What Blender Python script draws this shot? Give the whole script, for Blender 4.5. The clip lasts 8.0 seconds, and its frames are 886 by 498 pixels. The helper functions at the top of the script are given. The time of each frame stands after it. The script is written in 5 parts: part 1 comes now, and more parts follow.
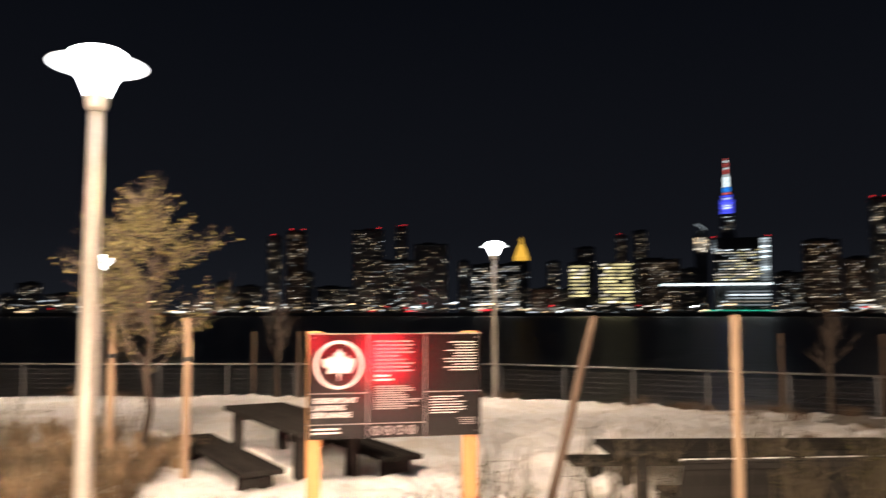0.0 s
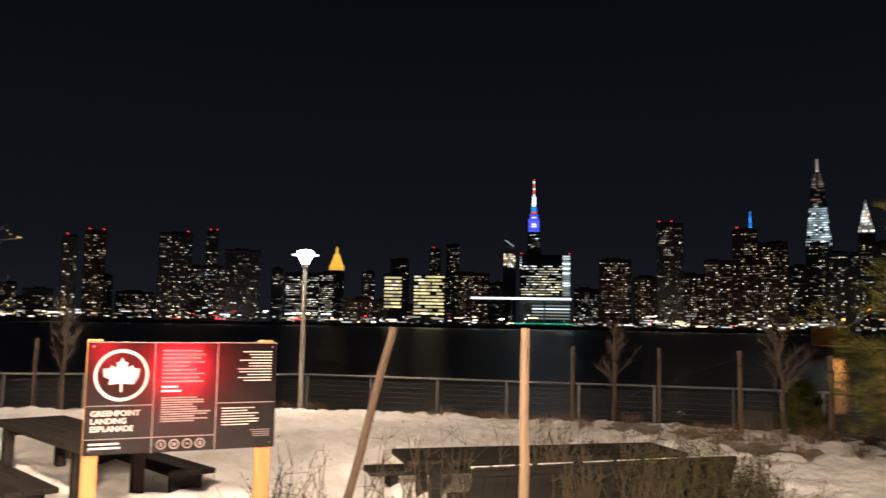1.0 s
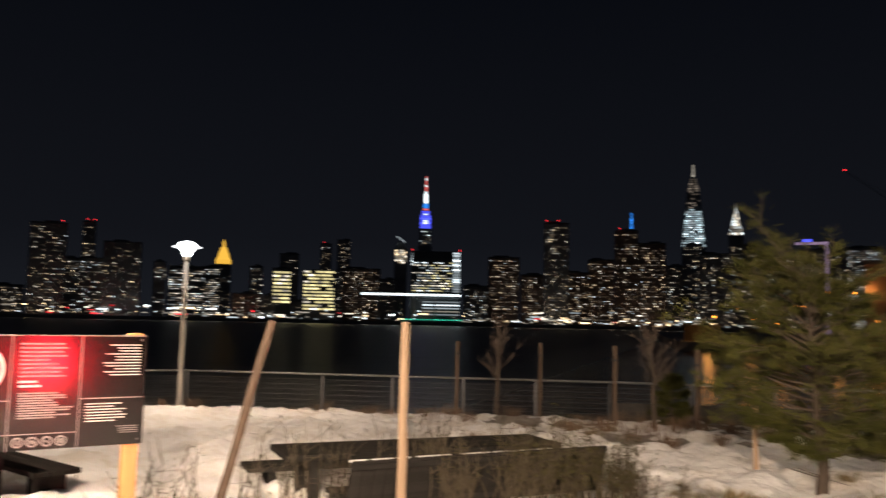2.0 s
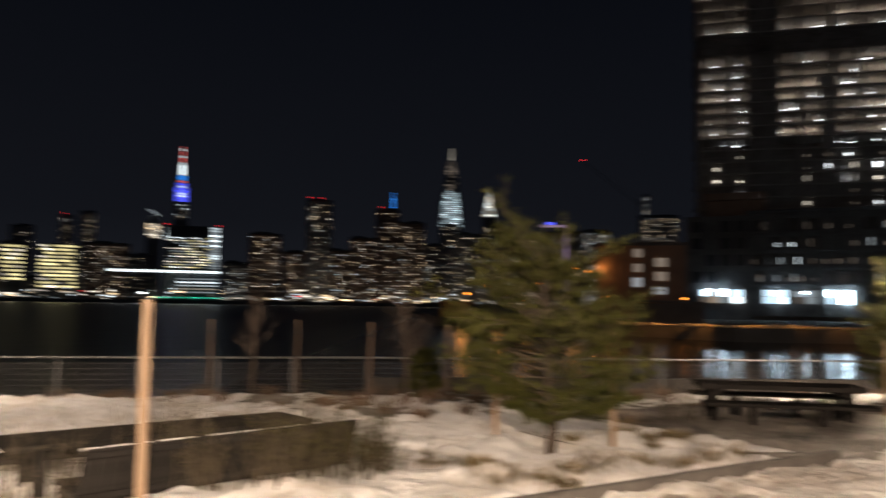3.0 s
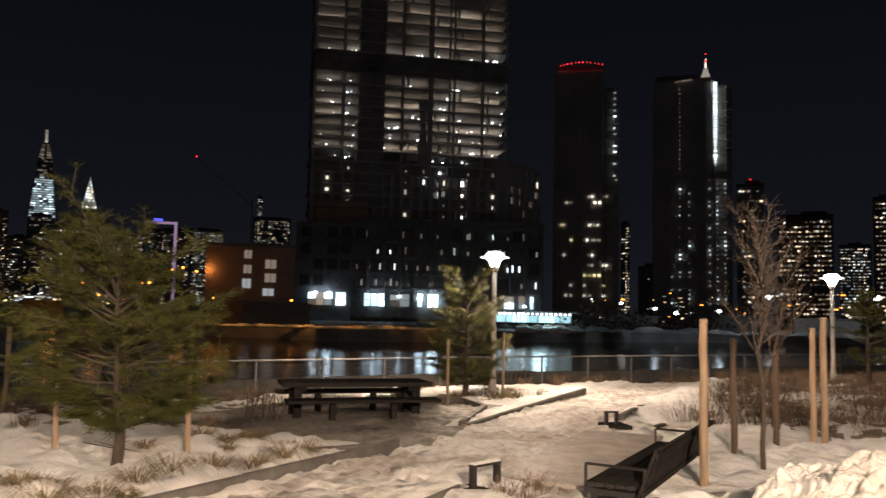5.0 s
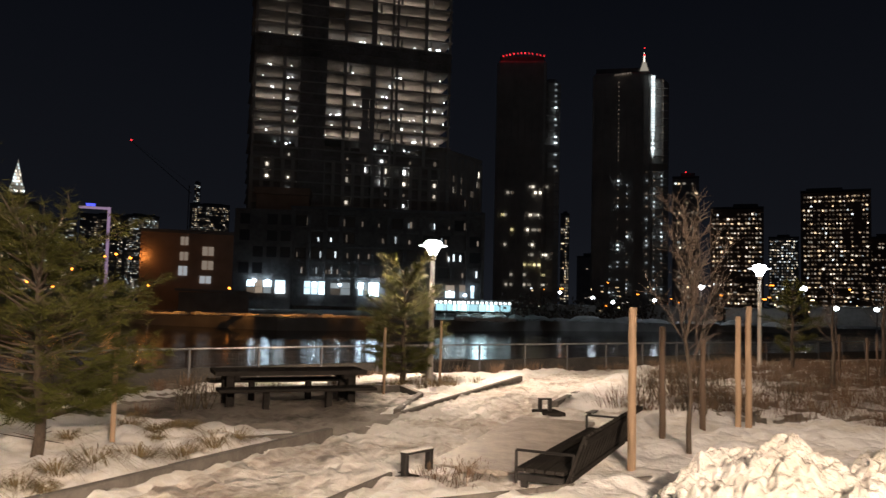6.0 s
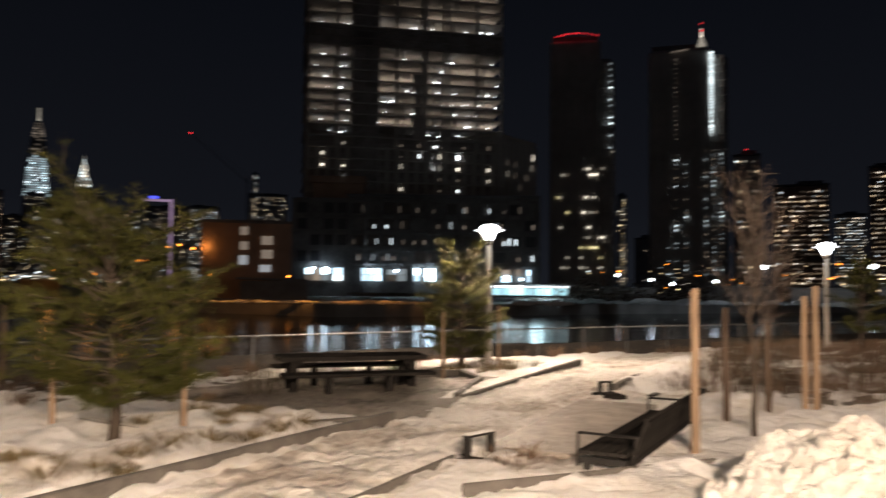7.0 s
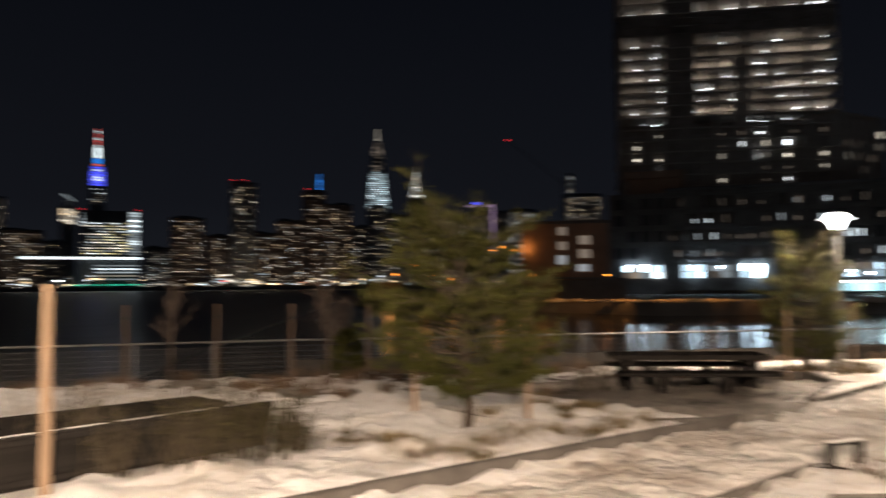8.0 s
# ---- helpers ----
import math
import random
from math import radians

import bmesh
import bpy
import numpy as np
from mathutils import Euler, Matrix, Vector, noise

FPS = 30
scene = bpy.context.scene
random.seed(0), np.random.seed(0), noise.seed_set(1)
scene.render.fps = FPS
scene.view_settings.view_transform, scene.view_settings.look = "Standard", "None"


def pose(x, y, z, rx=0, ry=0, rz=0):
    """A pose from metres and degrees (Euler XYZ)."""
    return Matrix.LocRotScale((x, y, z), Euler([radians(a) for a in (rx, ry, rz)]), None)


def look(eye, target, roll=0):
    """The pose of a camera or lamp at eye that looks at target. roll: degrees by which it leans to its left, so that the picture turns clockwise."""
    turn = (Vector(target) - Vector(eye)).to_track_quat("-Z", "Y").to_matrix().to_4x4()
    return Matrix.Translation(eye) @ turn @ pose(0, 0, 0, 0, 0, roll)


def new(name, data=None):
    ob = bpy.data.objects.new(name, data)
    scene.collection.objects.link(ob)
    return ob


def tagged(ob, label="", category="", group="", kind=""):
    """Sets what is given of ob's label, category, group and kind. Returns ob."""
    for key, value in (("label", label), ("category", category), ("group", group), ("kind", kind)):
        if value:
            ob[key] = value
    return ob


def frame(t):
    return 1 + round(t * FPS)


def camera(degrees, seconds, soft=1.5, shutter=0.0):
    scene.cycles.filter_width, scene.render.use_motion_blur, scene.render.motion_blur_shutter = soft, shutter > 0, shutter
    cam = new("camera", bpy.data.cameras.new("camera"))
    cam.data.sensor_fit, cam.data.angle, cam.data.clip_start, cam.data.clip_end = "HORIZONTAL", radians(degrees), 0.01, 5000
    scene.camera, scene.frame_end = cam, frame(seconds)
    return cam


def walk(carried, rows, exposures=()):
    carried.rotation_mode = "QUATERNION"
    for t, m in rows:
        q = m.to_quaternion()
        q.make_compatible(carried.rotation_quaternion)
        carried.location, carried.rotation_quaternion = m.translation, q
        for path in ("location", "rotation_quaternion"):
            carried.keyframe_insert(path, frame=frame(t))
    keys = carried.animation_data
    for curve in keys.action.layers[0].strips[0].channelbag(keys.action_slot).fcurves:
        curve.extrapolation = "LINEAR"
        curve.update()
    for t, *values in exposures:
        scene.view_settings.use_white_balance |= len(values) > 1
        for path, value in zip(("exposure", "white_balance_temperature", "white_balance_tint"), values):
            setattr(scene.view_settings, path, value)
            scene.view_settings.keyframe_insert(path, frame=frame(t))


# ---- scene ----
cam = camera(58.25, 8.0, soft=1.4, shutter=0.72)
ROWS = [
    (0.0, 0.000, 0.000, 1.600, 0.01, 4.57, -0.02),
    (0.2, 0.019, 0.006, 1.602, -3.88, 4.92, -0.13),
    (0.5, 0.060, 0.021, 1.606, -8.52, 5.27, -0.55),
    (1.0, 0.097, -0.022, 1.605, -13.32, 5.40, -0.98),
    (1.2, 0.108, -0.037, 1.599, -14.56, 5.40, -1.01),
    (2.3, 0.175, -0.063, 1.590, -25.14, 4.94, -1.08),
    (2.5, 0.179, -0.067, 1.591, -28.20, 4.62, -0.90),
    (2.8, 0.215, -0.078, 1.588, -33.00, 4.21, -0.72),
    (3.0, 0.230, -0.092, 1.586, -38.18, 3.93, -0.84),
    (3.2, 0.264, -0.097, 1.582, -43.16, 3.79, -1.15),
    (3.5, 0.322, -0.101, 1.577, -49.42, 3.64, -1.31),
    (3.8, 0.359, -0.159, 1.579, -55.38, 3.51, -1.21),
    (4.0, 0.374, -0.184, 1.581, -57.91, 3.49, -1.15),
    (4.5, 0.432, -0.259, 1.578, -62.53, 4.00, -1.20),
    (5.0, 0.476, -0.277, 1.582, -65.69, 4.53, -1.26),
    (5.2, 0.481, -0.285, 1.577, -66.53, 4.55, -1.17),
    (6.3, 0.541, -0.339, 1.575, -70.49, 3.58, -1.38),
    (6.5, 0.528, -0.325, 1.574, -70.35, 3.39, -1.18),
    (6.8, 0.506, -0.330, 1.570, -68.39, 3.00, -0.67),
    (7.0, 0.489, -0.323, 1.569, -65.88, 2.67, -0.53),
    (7.2, 0.472, -0.313, 1.566, -62.48, 2.37, -0.41),
    (7.5, 0.416, -0.267, 1.560, -56.18, 2.26, -0.21),
    (7.7, 0.385, -0.256, 1.560, -51.42, 2.28, 0.20),
    (8.0, 0.305, -0.216, 1.559, -43.30, 2.57, 0.44),
]
walk(cam, [(t, pose(x, y, z, 90 + pitch, roll, yaw)) for t, x, y, z, yaw, pitch, roll in ROWS])

# ---- night sky and light ----
world = bpy.data.worlds.new("night_sky")
scene.world = world
world.use_nodes = True
wn, wl = world.node_tree.nodes, world.node_tree.links
wn.clear()
w_out, w_bg = wn.new("ShaderNodeOutputWorld"), wn.new("ShaderNodeBackground")
w_co, w_sep, w_ramp = wn.new("ShaderNodeTexCoord"), wn.new("ShaderNodeSeparateXYZ"), wn.new("ShaderNodeValToRGB")
w_ramp.color_ramp.elements[0].position, w_ramp.color_ramp.elements[0].color = 0.0, (0.0095, 0.0108, 0.0145, 1)
w_mid = w_ramp.color_ramp.elements.new(0.10)
w_mid.color = (0.0060, 0.0067, 0.0094, 1)
w_ramp.color_ramp.elements[2].position, w_ramp.color_ramp.elements[2].color = 0.45, (0.0021, 0.0027, 0.0046, 1)
wl.new(w_co.outputs["Generated"], w_sep.inputs[0])
wl.new(w_sep.outputs["Z"], w_ramp.inputs[0])
wl.new(w_ramp.outputs[0], w_bg.inputs["Color"])
wl.new(w_bg.outputs[0], w_out.inputs[0])
w_bg.inputs["Strength"].default_value = 1.0
scene.view_settings.exposure = 0.0

LAMP_WATTS = 1500.0
LAMP_COLOR = (1.0, 0.755, 0.555)


def bulb(x, y, z, watts, color=LAMP_COLOR, size=0.12):
    data = bpy.data.lights.new("bulb", "POINT")
    data.energy, data.color, data.shadow_soft_size = watts, color, size
    ob = new("bulb", data)
    ob.location = (x, y, z)
    return ob


# ---- materials ----
def mat(name, color, rough=0.6, metal=0.0, vary=0.0, scale=6.0, bump=0.0, bump_scale=30.0, emit=None, strength=0.0, per_object=0.0,
        stretch=(1, 1, 1), color2=None, spec=0.5):
    m = bpy.data.materials.new(name)
    m.use_nodes = True
    n, l = m.node_tree.nodes, m.node_tree.links
    b = n["Principled BSDF"]
    b.inputs["Base Color"].default_value = (*color, 1)
    b.inputs["Roughness"].default_value = rough
    b.inputs["Metallic"].default_value = metal
    b.inputs["Specular IOR Level"].default_value = spec
    co, mp = n.new("ShaderNodeTexCoord"), n.new("ShaderNodeMapping")
    mp.inputs["Scale"].default_value = stretch
    l.new(co.outputs["Object"], mp.inputs[0])
    if vary or color2:
        big, small, mix = n.new("ShaderNodeTexNoise"), n.new("ShaderNodeTexNoise"), n.new("ShaderNodeMath")
        big.inputs["Scale"].default_value, small.inputs["Scale"].default_value = scale, scale * 6
        big.inputs["Detail"].default_value = small.inputs["Detail"].default_value = 4
        l.new(mp.outputs[0], big.inputs[0]), l.new(mp.outputs[0], small.inputs[0])
        mix.operation = "MULTIPLY_ADD"
        l.new(small.outputs[0], mix.inputs[0])
        mix.inputs[1].default_value = 0.6
        l.new(big.outputs[0], mix.inputs[2])
        last = mix.outputs[0]
        if per_object:
            info, add = n.new("ShaderNodeObjectInfo"), n.new("ShaderNodeMath")
            add.operation = "MULTIPLY_ADD"
            l.new(info.outputs["Random"], add.inputs[0])
            add.inputs[1].default_value = per_object
            l.new(last, add.inputs[2])
            last = add.outputs[0]
        ramp = n.new("ShaderNodeValToRGB")
        c2 = color2 or tuple(min(1, c * (1 + vary)) for c in color)
        c1 = color if color2 else tuple(c * (1 - vary) for c in color)
        ramp.color_ramp.elements[0].position, ramp.color_ramp.elements[0].color = 0.55, (*c1, 1)
        ramp.color_ramp.elements[1].position, ramp.color_ramp.elements[1].color = 1.05 if not per_object else 1.0, (*c2, 1)
        l.new(last, ramp.inputs[0])
        l.new(ramp.outputs[0], b.inputs["Base Color"])
    if bump:
        tex, bp = n.new("ShaderNodeTexNoise"), n.new("ShaderNodeBump")
        tex.inputs["Scale"].default_value, tex.inputs["Detail"].default_value = bump_scale, 6
        bp.inputs["Strength"].default_value, bp.inputs["Distance"].default_value = min(1.0, bump * 10), 0.1 * bump
        l.new(mp.outputs[0], tex.inputs[0]), l.new(tex.outputs[0], bp.inputs["Height"]), l.new(bp.outputs[0], b.inputs["Normal"])
    if emit:
        b.inputs["Emission Color"].default_value = (*emit, 1)
        b.inputs["Emission Strength"].default_value = strength
    return m


def glow(name, color, strength, spread=0.8):
    """A lit pane: each island of the mesh has its own strength."""
    m = bpy.data.materials.new(name)
    m.use_nodes = True
    n, l = m.node_tree.nodes, m.node_tree.links
    b = n["Principled BSDF"]
    b.inputs["Base Color"].default_value = (0.05, 0.05, 0.05, 1)
    b.inputs["Emission Color"].default_value = (*color, 1)
    g, p, k = n.new("ShaderNodeNewGeometry"), n.new("ShaderNodeMath"), n.new("ShaderNodeMapRange")
    p.operation = "POWER"
    l.new(g.outputs["Random Per Island"], p.inputs[0])
    p.inputs[1].default_value = 3.2
    k.inputs["To Min"].default_value, k.inputs["To Max"].default_value = strength * (1 - spread), strength * (1 + 1.7 * spread)
    l.new(p.outputs[0], k.inputs[0])
    l.new(k.outputs[0], b.inputs["Emission Strength"])
    return m


def snow_material(name, color, dirt, bump, scale):
    m = bpy.data.materials.new(name)
    m.use_nodes = True
    n, l = m.node_tree.nodes, m.node_tree.links
    b = n["Principled BSDF"]
    b.inputs["Roughness"].default_value = 0.65
    b.inputs["Specular IOR Level"].default_value = 0.25
    co = n.new("ShaderNodeTexCoord")
    big, small, ramp = n.new("ShaderNodeTexNoise"), n.new("ShaderNodeTexNoise"), n.new("ShaderNodeValToRGB")
    big.inputs["Scale"].default_value, big.inputs["Detail"].default_value = 0.9, 5
    small.inputs["Scale"].default_value, small.inputs["Detail"].default_value = scale, 8
    l.new(co.outputs["Object"], big.inputs[0]), l.new(co.outputs["Object"], small.inputs[0])
    add = n.new("ShaderNodeMath")
    add.operation = "MULTIPLY_ADD"
    l.new(small.outputs[0], add.inputs[0])
    add.inputs[1].default_value = 0.5
    l.new(big.outputs[0], add.inputs[2])
    ramp.color_ramp.elements[0].position, ramp.color_ramp.elements[0].color = 0.55, (*dirt, 1)
    ramp.color_ramp.elements[1].position, ramp.color_ramp.elements[1].color = 0.8, (*color, 1)
    l.new(add.outputs[0], ramp.inputs[0]), l.new(ramp.outputs[0], b.inputs["Base Color"])
    vor, bp, bp2 = n.new("ShaderNodeTexVoronoi"), n.new("ShaderNodeBump"), n.new("ShaderNodeBump")
    vor.feature = "SMOOTH_F1"
    vor.inputs["Scale"].default_value = scale * 0.45
    l.new(co.outputs["Object"], vor.inputs["Vector"])
    bp.inputs["Strength"].default_value, bp.inputs["Distance"].default_value = 0.9, bump
    bp2.inputs["Strength"].default_value, bp2.inputs["Distance"].default_value = 0.8, bump * 1.3
    l.new(small.outputs[0], bp.inputs["Height"]), l.new(vor.outputs["Distance"], bp2.inputs["Height"])
    l.new(bp.outputs[0], bp2.inputs["Normal"]), l.new(bp2.outputs[0], b.inputs["Normal"])
    return m


SNOW = snow_material("snow", (0.82, 0.82, 0.82), (0.68, 0.65, 0.60), 0.05, 7.0)
SNOW_TROD = snow_material("trodden_snow", (0.74, 0.72, 0.69), (0.40, 0.35, 0.30), 0.10, 9.0)
# thin dirty snow, with the shade of the far court put into its colour
SNOW_COURT = snow_material("thin_dirty_shaded_snow", (0.25, 0.225, 0.20), (0.085, 0.074, 0.063), 0.05, 8.0)
SNOW_HEAP = snow_material("heaped_snow", (0.66, 0.65, 0.63), (0.50, 0.47, 0.42), 0.05, 16.0)
CONCRETE = mat("kerb_concrete", (0.11, 0.10, 0.09), 0.85, vary=0.25, scale=5, bump=0.04, bump_scale=60)
PAVING = mat("wet_paving", (0.34, 0.30, 0.26), 0.6, vary=0.28, scale=3, bump=0.03, bump_scale=50)
STAKE_WOOD = mat("stake_wood", (0.27, 0.185, 0.12), 0.75, vary=0.35, scale=4, bump=0.05, bump_scale=25, stretch=(1, 1, 0.12), per_object=0.25)
POST_WOOD = mat("sign_post_wood", (0.52, 0.27, 0.10), 0.6, vary=0.25, scale=5, bump=0.03, bump_scale=30, stretch=(1, 1, 0.1))
TABLE_WOOD = mat("grey_plank", (0.025, 0.0228, 0.0213), 0.85, spec=0.0, vary=0.3, scale=5, bump=0.04, bump_scale=30, stretch=(0.15, 1, 1), per_object=0.2)
STEEL_DARK = mat("dark_steel", (0.035, 0.033, 0.032), 0.45, metal=0.6, vary=0.2, scale=8)
STEEL_RAIL = mat("galvanised_rail", (0.17, 0.172, 0.175), 0.45, metal=0.5, vary=0.15, scale=8)
MESH_WIRE = mat("fence_wire", (0.12, 0.12, 0.125), 0.5, metal=0.5)
POLE_PAINT = mat("pole_paint", (0.44, 0.40, 0.35), 0.45, metal=0.2, vary=0.12, scale=6)
STAKE_DARK = mat("dark_stake", (0.085, 0.056, 0.038), 0.85, vary=0.35, scale=5, bump=0.05, bump_scale=25, stretch=(1, 1, 0.12))
BLACK_STRAP = mat("black_strap", (0.015, 0.015, 0.016), 0.7, vary=0.2, scale=20)
LENS = mat("lamp_lens", (0.9, 0.9, 0.9), 0.4, emit=(0.93, 0.96, 1.0), strength=14.0)
# the brim is no light source; its glow stands for the lamp's glare
BRIM = mat("lamp_brim_glare", (0.8, 0.8, 0.8), 0.35, emit=(0.93, 0.96, 1.0), strength=2.4)
SIGN_BLACK = mat("sign_black", (0.007, 0.006, 0.006), 0.13, vary=0.2, scale=8, spec=0.28)
SIGN_WHITE = mat("sign_white", (0.72, 0.70, 0.68), 0.5, vary=0.06, scale=10)
SIGN_GREY = mat("sign_grey", (0.26, 0.25, 0.245), 0.5, vary=0.1, scale=10)
UPSTAND = mat("dark_upstand", (0.030, 0.027, 0.024), 0.9, vary=0.35, scale=3, bump=0.05, bump_scale=40)
SHRUB_TWIG = mat("shrub_twig", (0.055, 0.042, 0.025), 0.85, vary=0.3, scale=15)
BARK = mat("bark", (0.06, 0.044, 0.032), 0.9, vary=0.4, scale=12, bump=0.06, bump_scale=40, stretch=(1, 1, 0.3))
TWIG = mat("twig", (0.085, 0.063, 0.05), 0.85, vary=0.3, scale=15)
NEEDLE = mat("pine_needle", (0.036, 0.042, 0.010), 0.8, spec=0.15, vary=0.4, scale=3, color2=(0.088, 0.088, 0.022))
LEAF = mat("dry_leaf", (0.105, 0.092, 0.032), 0.6, scale=5, color2=(0.20, 0.17, 0.066))
LEAF_OLIVE = mat("olive_leaf", (0.036, 0.036, 0.011), 0.7, spec=0.2, scale=5, color2=(0.075, 0.066, 0.022))
GRASS = mat("dry_grass", (0.15, 0.10, 0.06), 0.8, scale=4, color2=(0.27, 0.19, 0.105))
GRASS_DARK = mat("olive_grass", (0.10, 0.076, 0.038), 0.8, scale=4, color2=(0.22, 0.165, 0.085))
GRASS_RED = mat("russet_grass", (0.085, 0.055, 0.035), 0.8, scale=4, color2=(0.16, 0.10, 0.06))
SOIL = mat("bank_soil", (0.09, 0.075, 0.06), 0.95, vary=0.4, scale=0.4, bump=0.1, bump_scale=4)
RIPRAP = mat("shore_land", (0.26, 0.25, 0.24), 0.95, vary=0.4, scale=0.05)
FACADE = mat("facade_dark", (0.40, 0.38, 0.36), 0.8, vary=0.25, scale=0.05)
FACADE_WARM = mat("facade_brick", (0.32, 0.21, 0.155), 0.85, vary=0.25, scale=0.08)
FACADE_GLASS = mat("facade_glass", (0.13, 0.14, 0.15), 0.3, vary=0.2, scale=0.05)
ROOF = mat("flat_roof", (0.16, 0.16, 0.165), 0.9, vary=0.3, scale=0.1)
WIN_WARM = glow("window_warm", (1.0, 0.76, 0.48), 1.15)
WIN_WHITE = glow("window_white", (1.0, 0.90, 0.74), 1.15)
WIN_COOL = glow("window_cool", (0.82, 0.94, 1.0), 1.2)
WIN_DIM = glow("window_dim", (1.0, 0.78, 0.58), 0.17, 0.7)
WIN_PALE = glow("window_pale", (0.90, 0.95, 1.0), 0.26, 0.5)
SITE_GREY = mat("site_netting", (0.24, 0.225, 0.215), 0.9, vary=0.35, scale=0.25)
SITE_DARK = mat("dark_podium", (0.15, 0.142, 0.138), 0.9, vary=0.35, scale=0.2)
DARK_GLASS = mat("dark_glass", (0.03, 0.032, 0.035), 0.3, vary=0.2, scale=0.3)
WIN_YELLOW = glow("window_yellow", (1.0, 0.86, 0.42), 1.1, 0.35)
WIN_SOFT = glow("window_soft", (0.95, 0.76, 0.60), 0.16, 0.5)
DOT_WHITE = glow("lamp_white", (0.90, 0.96, 1.0), 7.0, 0.6)
DOT_WARM = glow("lamp_warm", (1.0, 0.72, 0.40), 2.6, 0.7)
DOT_ORANGE = glow("lamp_sodium", (1.0, 0.30, 0.035), 5.5, 0.4)
DOT_RED = glow("beacon_red", (1.0, 0.03, 0.04), 1.6, 0.4)
DOT_GREEN = glow("lamp_green", (0.05, 0.9, 0.55), 0.9, 0.4)
GLOW_BLUE = glow("flood_blue", (0.08, 0.10, 1.0), 1.5, 0.2)
GLOW_SKYBLUE = glow("flood_sky_blue", (0.03, 0.28, 1.0), 1.3, 0.3)
GLOW_RED = glow("flood_red", (1.0, 0.16, 0.14), 1.1, 0.2)
GLOW_WHITE = glow("flood_white", (0.85, 0.97, 1.0), 1.6, 0.25)
GLOW_ICE = glow("flood_ice", (0.70, 0.92, 1.0), 0.95, 0.6)
GLOW_GOLD = glow("flood_gold", (1.0, 0.55, 0.07), 1.0, 0.1)
GLOW_TEAL = glow("canopy_teal", (0.50, 0.90, 1.0), 1.4, 0.4)
GLOW_SITE = glow("site_light", (0.62, 0.84, 1.0), 7.0, 0.8)
FLOOD = glow("flood_lamp", (0.62, 0.82, 1.0), 55.0, 0.3)
TUBE = glow("work_tube", (1.0, 0.84, 0.68), 7.0, 0.6)
GLOW_PINK = glow("flood_pink", (0.75, 0.50, 0.80), 0.32, 0.2)


def water_material():
    m = bpy.data.materials.new("river_water")
    m.use_nodes = True
    n, l = m.node_tree.nodes, m.node_tree.links
    b = n["Principled BSDF"]
    b.inputs["Base Color"].default_value = (0.006, 0.008, 0.011, 1)
    b.inputs["IOR"].default_value = 1.33
    co, mp, a, c, bp = (n.new("ShaderNodeTexCoord"), n.new("ShaderNodeMapping"), n.new("ShaderNodeTexNoise"), n.new("ShaderNodeTexNoise"), n.new("ShaderNodeBump"))
    a.inputs["Scale"].default_value, a.inputs["Detail"].default_value = 0.9, 5
    c.inputs["Scale"].default_value, c.inputs["Detail"].default_value = 0.12, 3
    l.new(co.outputs["Object"], mp.inputs[0])
    l.new(mp.outputs[0], a.inputs[0]), l.new(mp.outputs[0], c.inputs[0])
    s = n.new("ShaderNodeMath")
    s.operation = "MULTIPLY_ADD"
    l.new(c.outputs[0], s.inputs[0])
    s.inputs[1].default_value = 1.5
    l.new(a.outputs[0], s.inputs[2])
    # the creek is sheltered, the open river is ruffled
    sep, away, open_water, rough = n.new("ShaderNodeSeparateXYZ"), n.new("ShaderNodeMath"), n.new("ShaderNodeMapRange"), n.new("ShaderNodeMapRange")
    away.operation = "MULTIPLY_ADD"
    l.new(co.outputs["Object"], sep.inputs[0]), l.new(sep.outputs["X"], away.inputs[0])
    away.inputs[1].default_value = -1.25
    l.new(sep.outputs["Y"], away.inputs[2])
    open_water.inputs["From Min"].default_value, open_water.inputs["From Max"].default_value = -30.0, 40.0
    open_water.inputs["To Min"].default_value, open_water.inputs["To Max"].default_value = 0.07, 0.35
    rough.inputs["From Min"].default_value, rough.inputs["From Max"].default_value = -30.0, 40.0
    rough.inputs["To Min"].default_value, rough.inputs["To Max"].default_value = 0.12, 0.34
    l.new(away.outputs[0], open_water.inputs[0]), l.new(away.outputs[0], rough.inputs[0])
    l.new(rough.outputs[0], b.inputs["Roughness"]), l.new(open_water.outputs[0], bp.inputs["Distance"])
    bp.inputs["Strength"].default_value = 0.7
    l.new(s.outputs[0], bp.inputs["Height"]), l.new(bp.outputs[0], b.inputs["Normal"])
    return m


WATER = water_material()


# ---- mesh helpers ----
def link_mesh(name, bm, material, smooth=False):
    me = bpy.data.meshes.new(name)
    bm.to_mesh(me)
    bm.free()
    for mt in material if isinstance(material, (list, tuple)) else (material,):
        me.materials.append(mt)
    if smooth:
        me.polygons.foreach_set("use_smooth", [True] * len(me.polygons))
    return new(name, me)


def part(name, bm, material, parent, label="", smooth=False, kind=""):
    ob = link_mesh(name, bm, material, smooth)
    ob.parent = parent
    return tagged(ob, label=label, kind=kind)


def thing(name, m, label, category, group="", kind=""):
    ob = new(name)
    ob.empty_display_size = 0.2
    ob.matrix_world = m
    return tagged(ob, label, category, group, kind)


def box(bm, c, s, m=None, bevel=0.0, mi=0):
    r = bmesh.ops.create_cube(bm, size=1.0, matrix=(m or Matrix()) @ Matrix.Translation(c) @ Matrix.Diagonal((*s, 1)))
    fs = list({f for v in r["verts"] for f in v.link_faces})
    for f in fs:
        f.material_index = mi
    if bevel:
        es = list({e for v in r["verts"] for e in v.link_edges})
        bmesh.ops.bevel(bm, geom=es, offset=bevel, segments=1, affect="EDGES")
    return bm


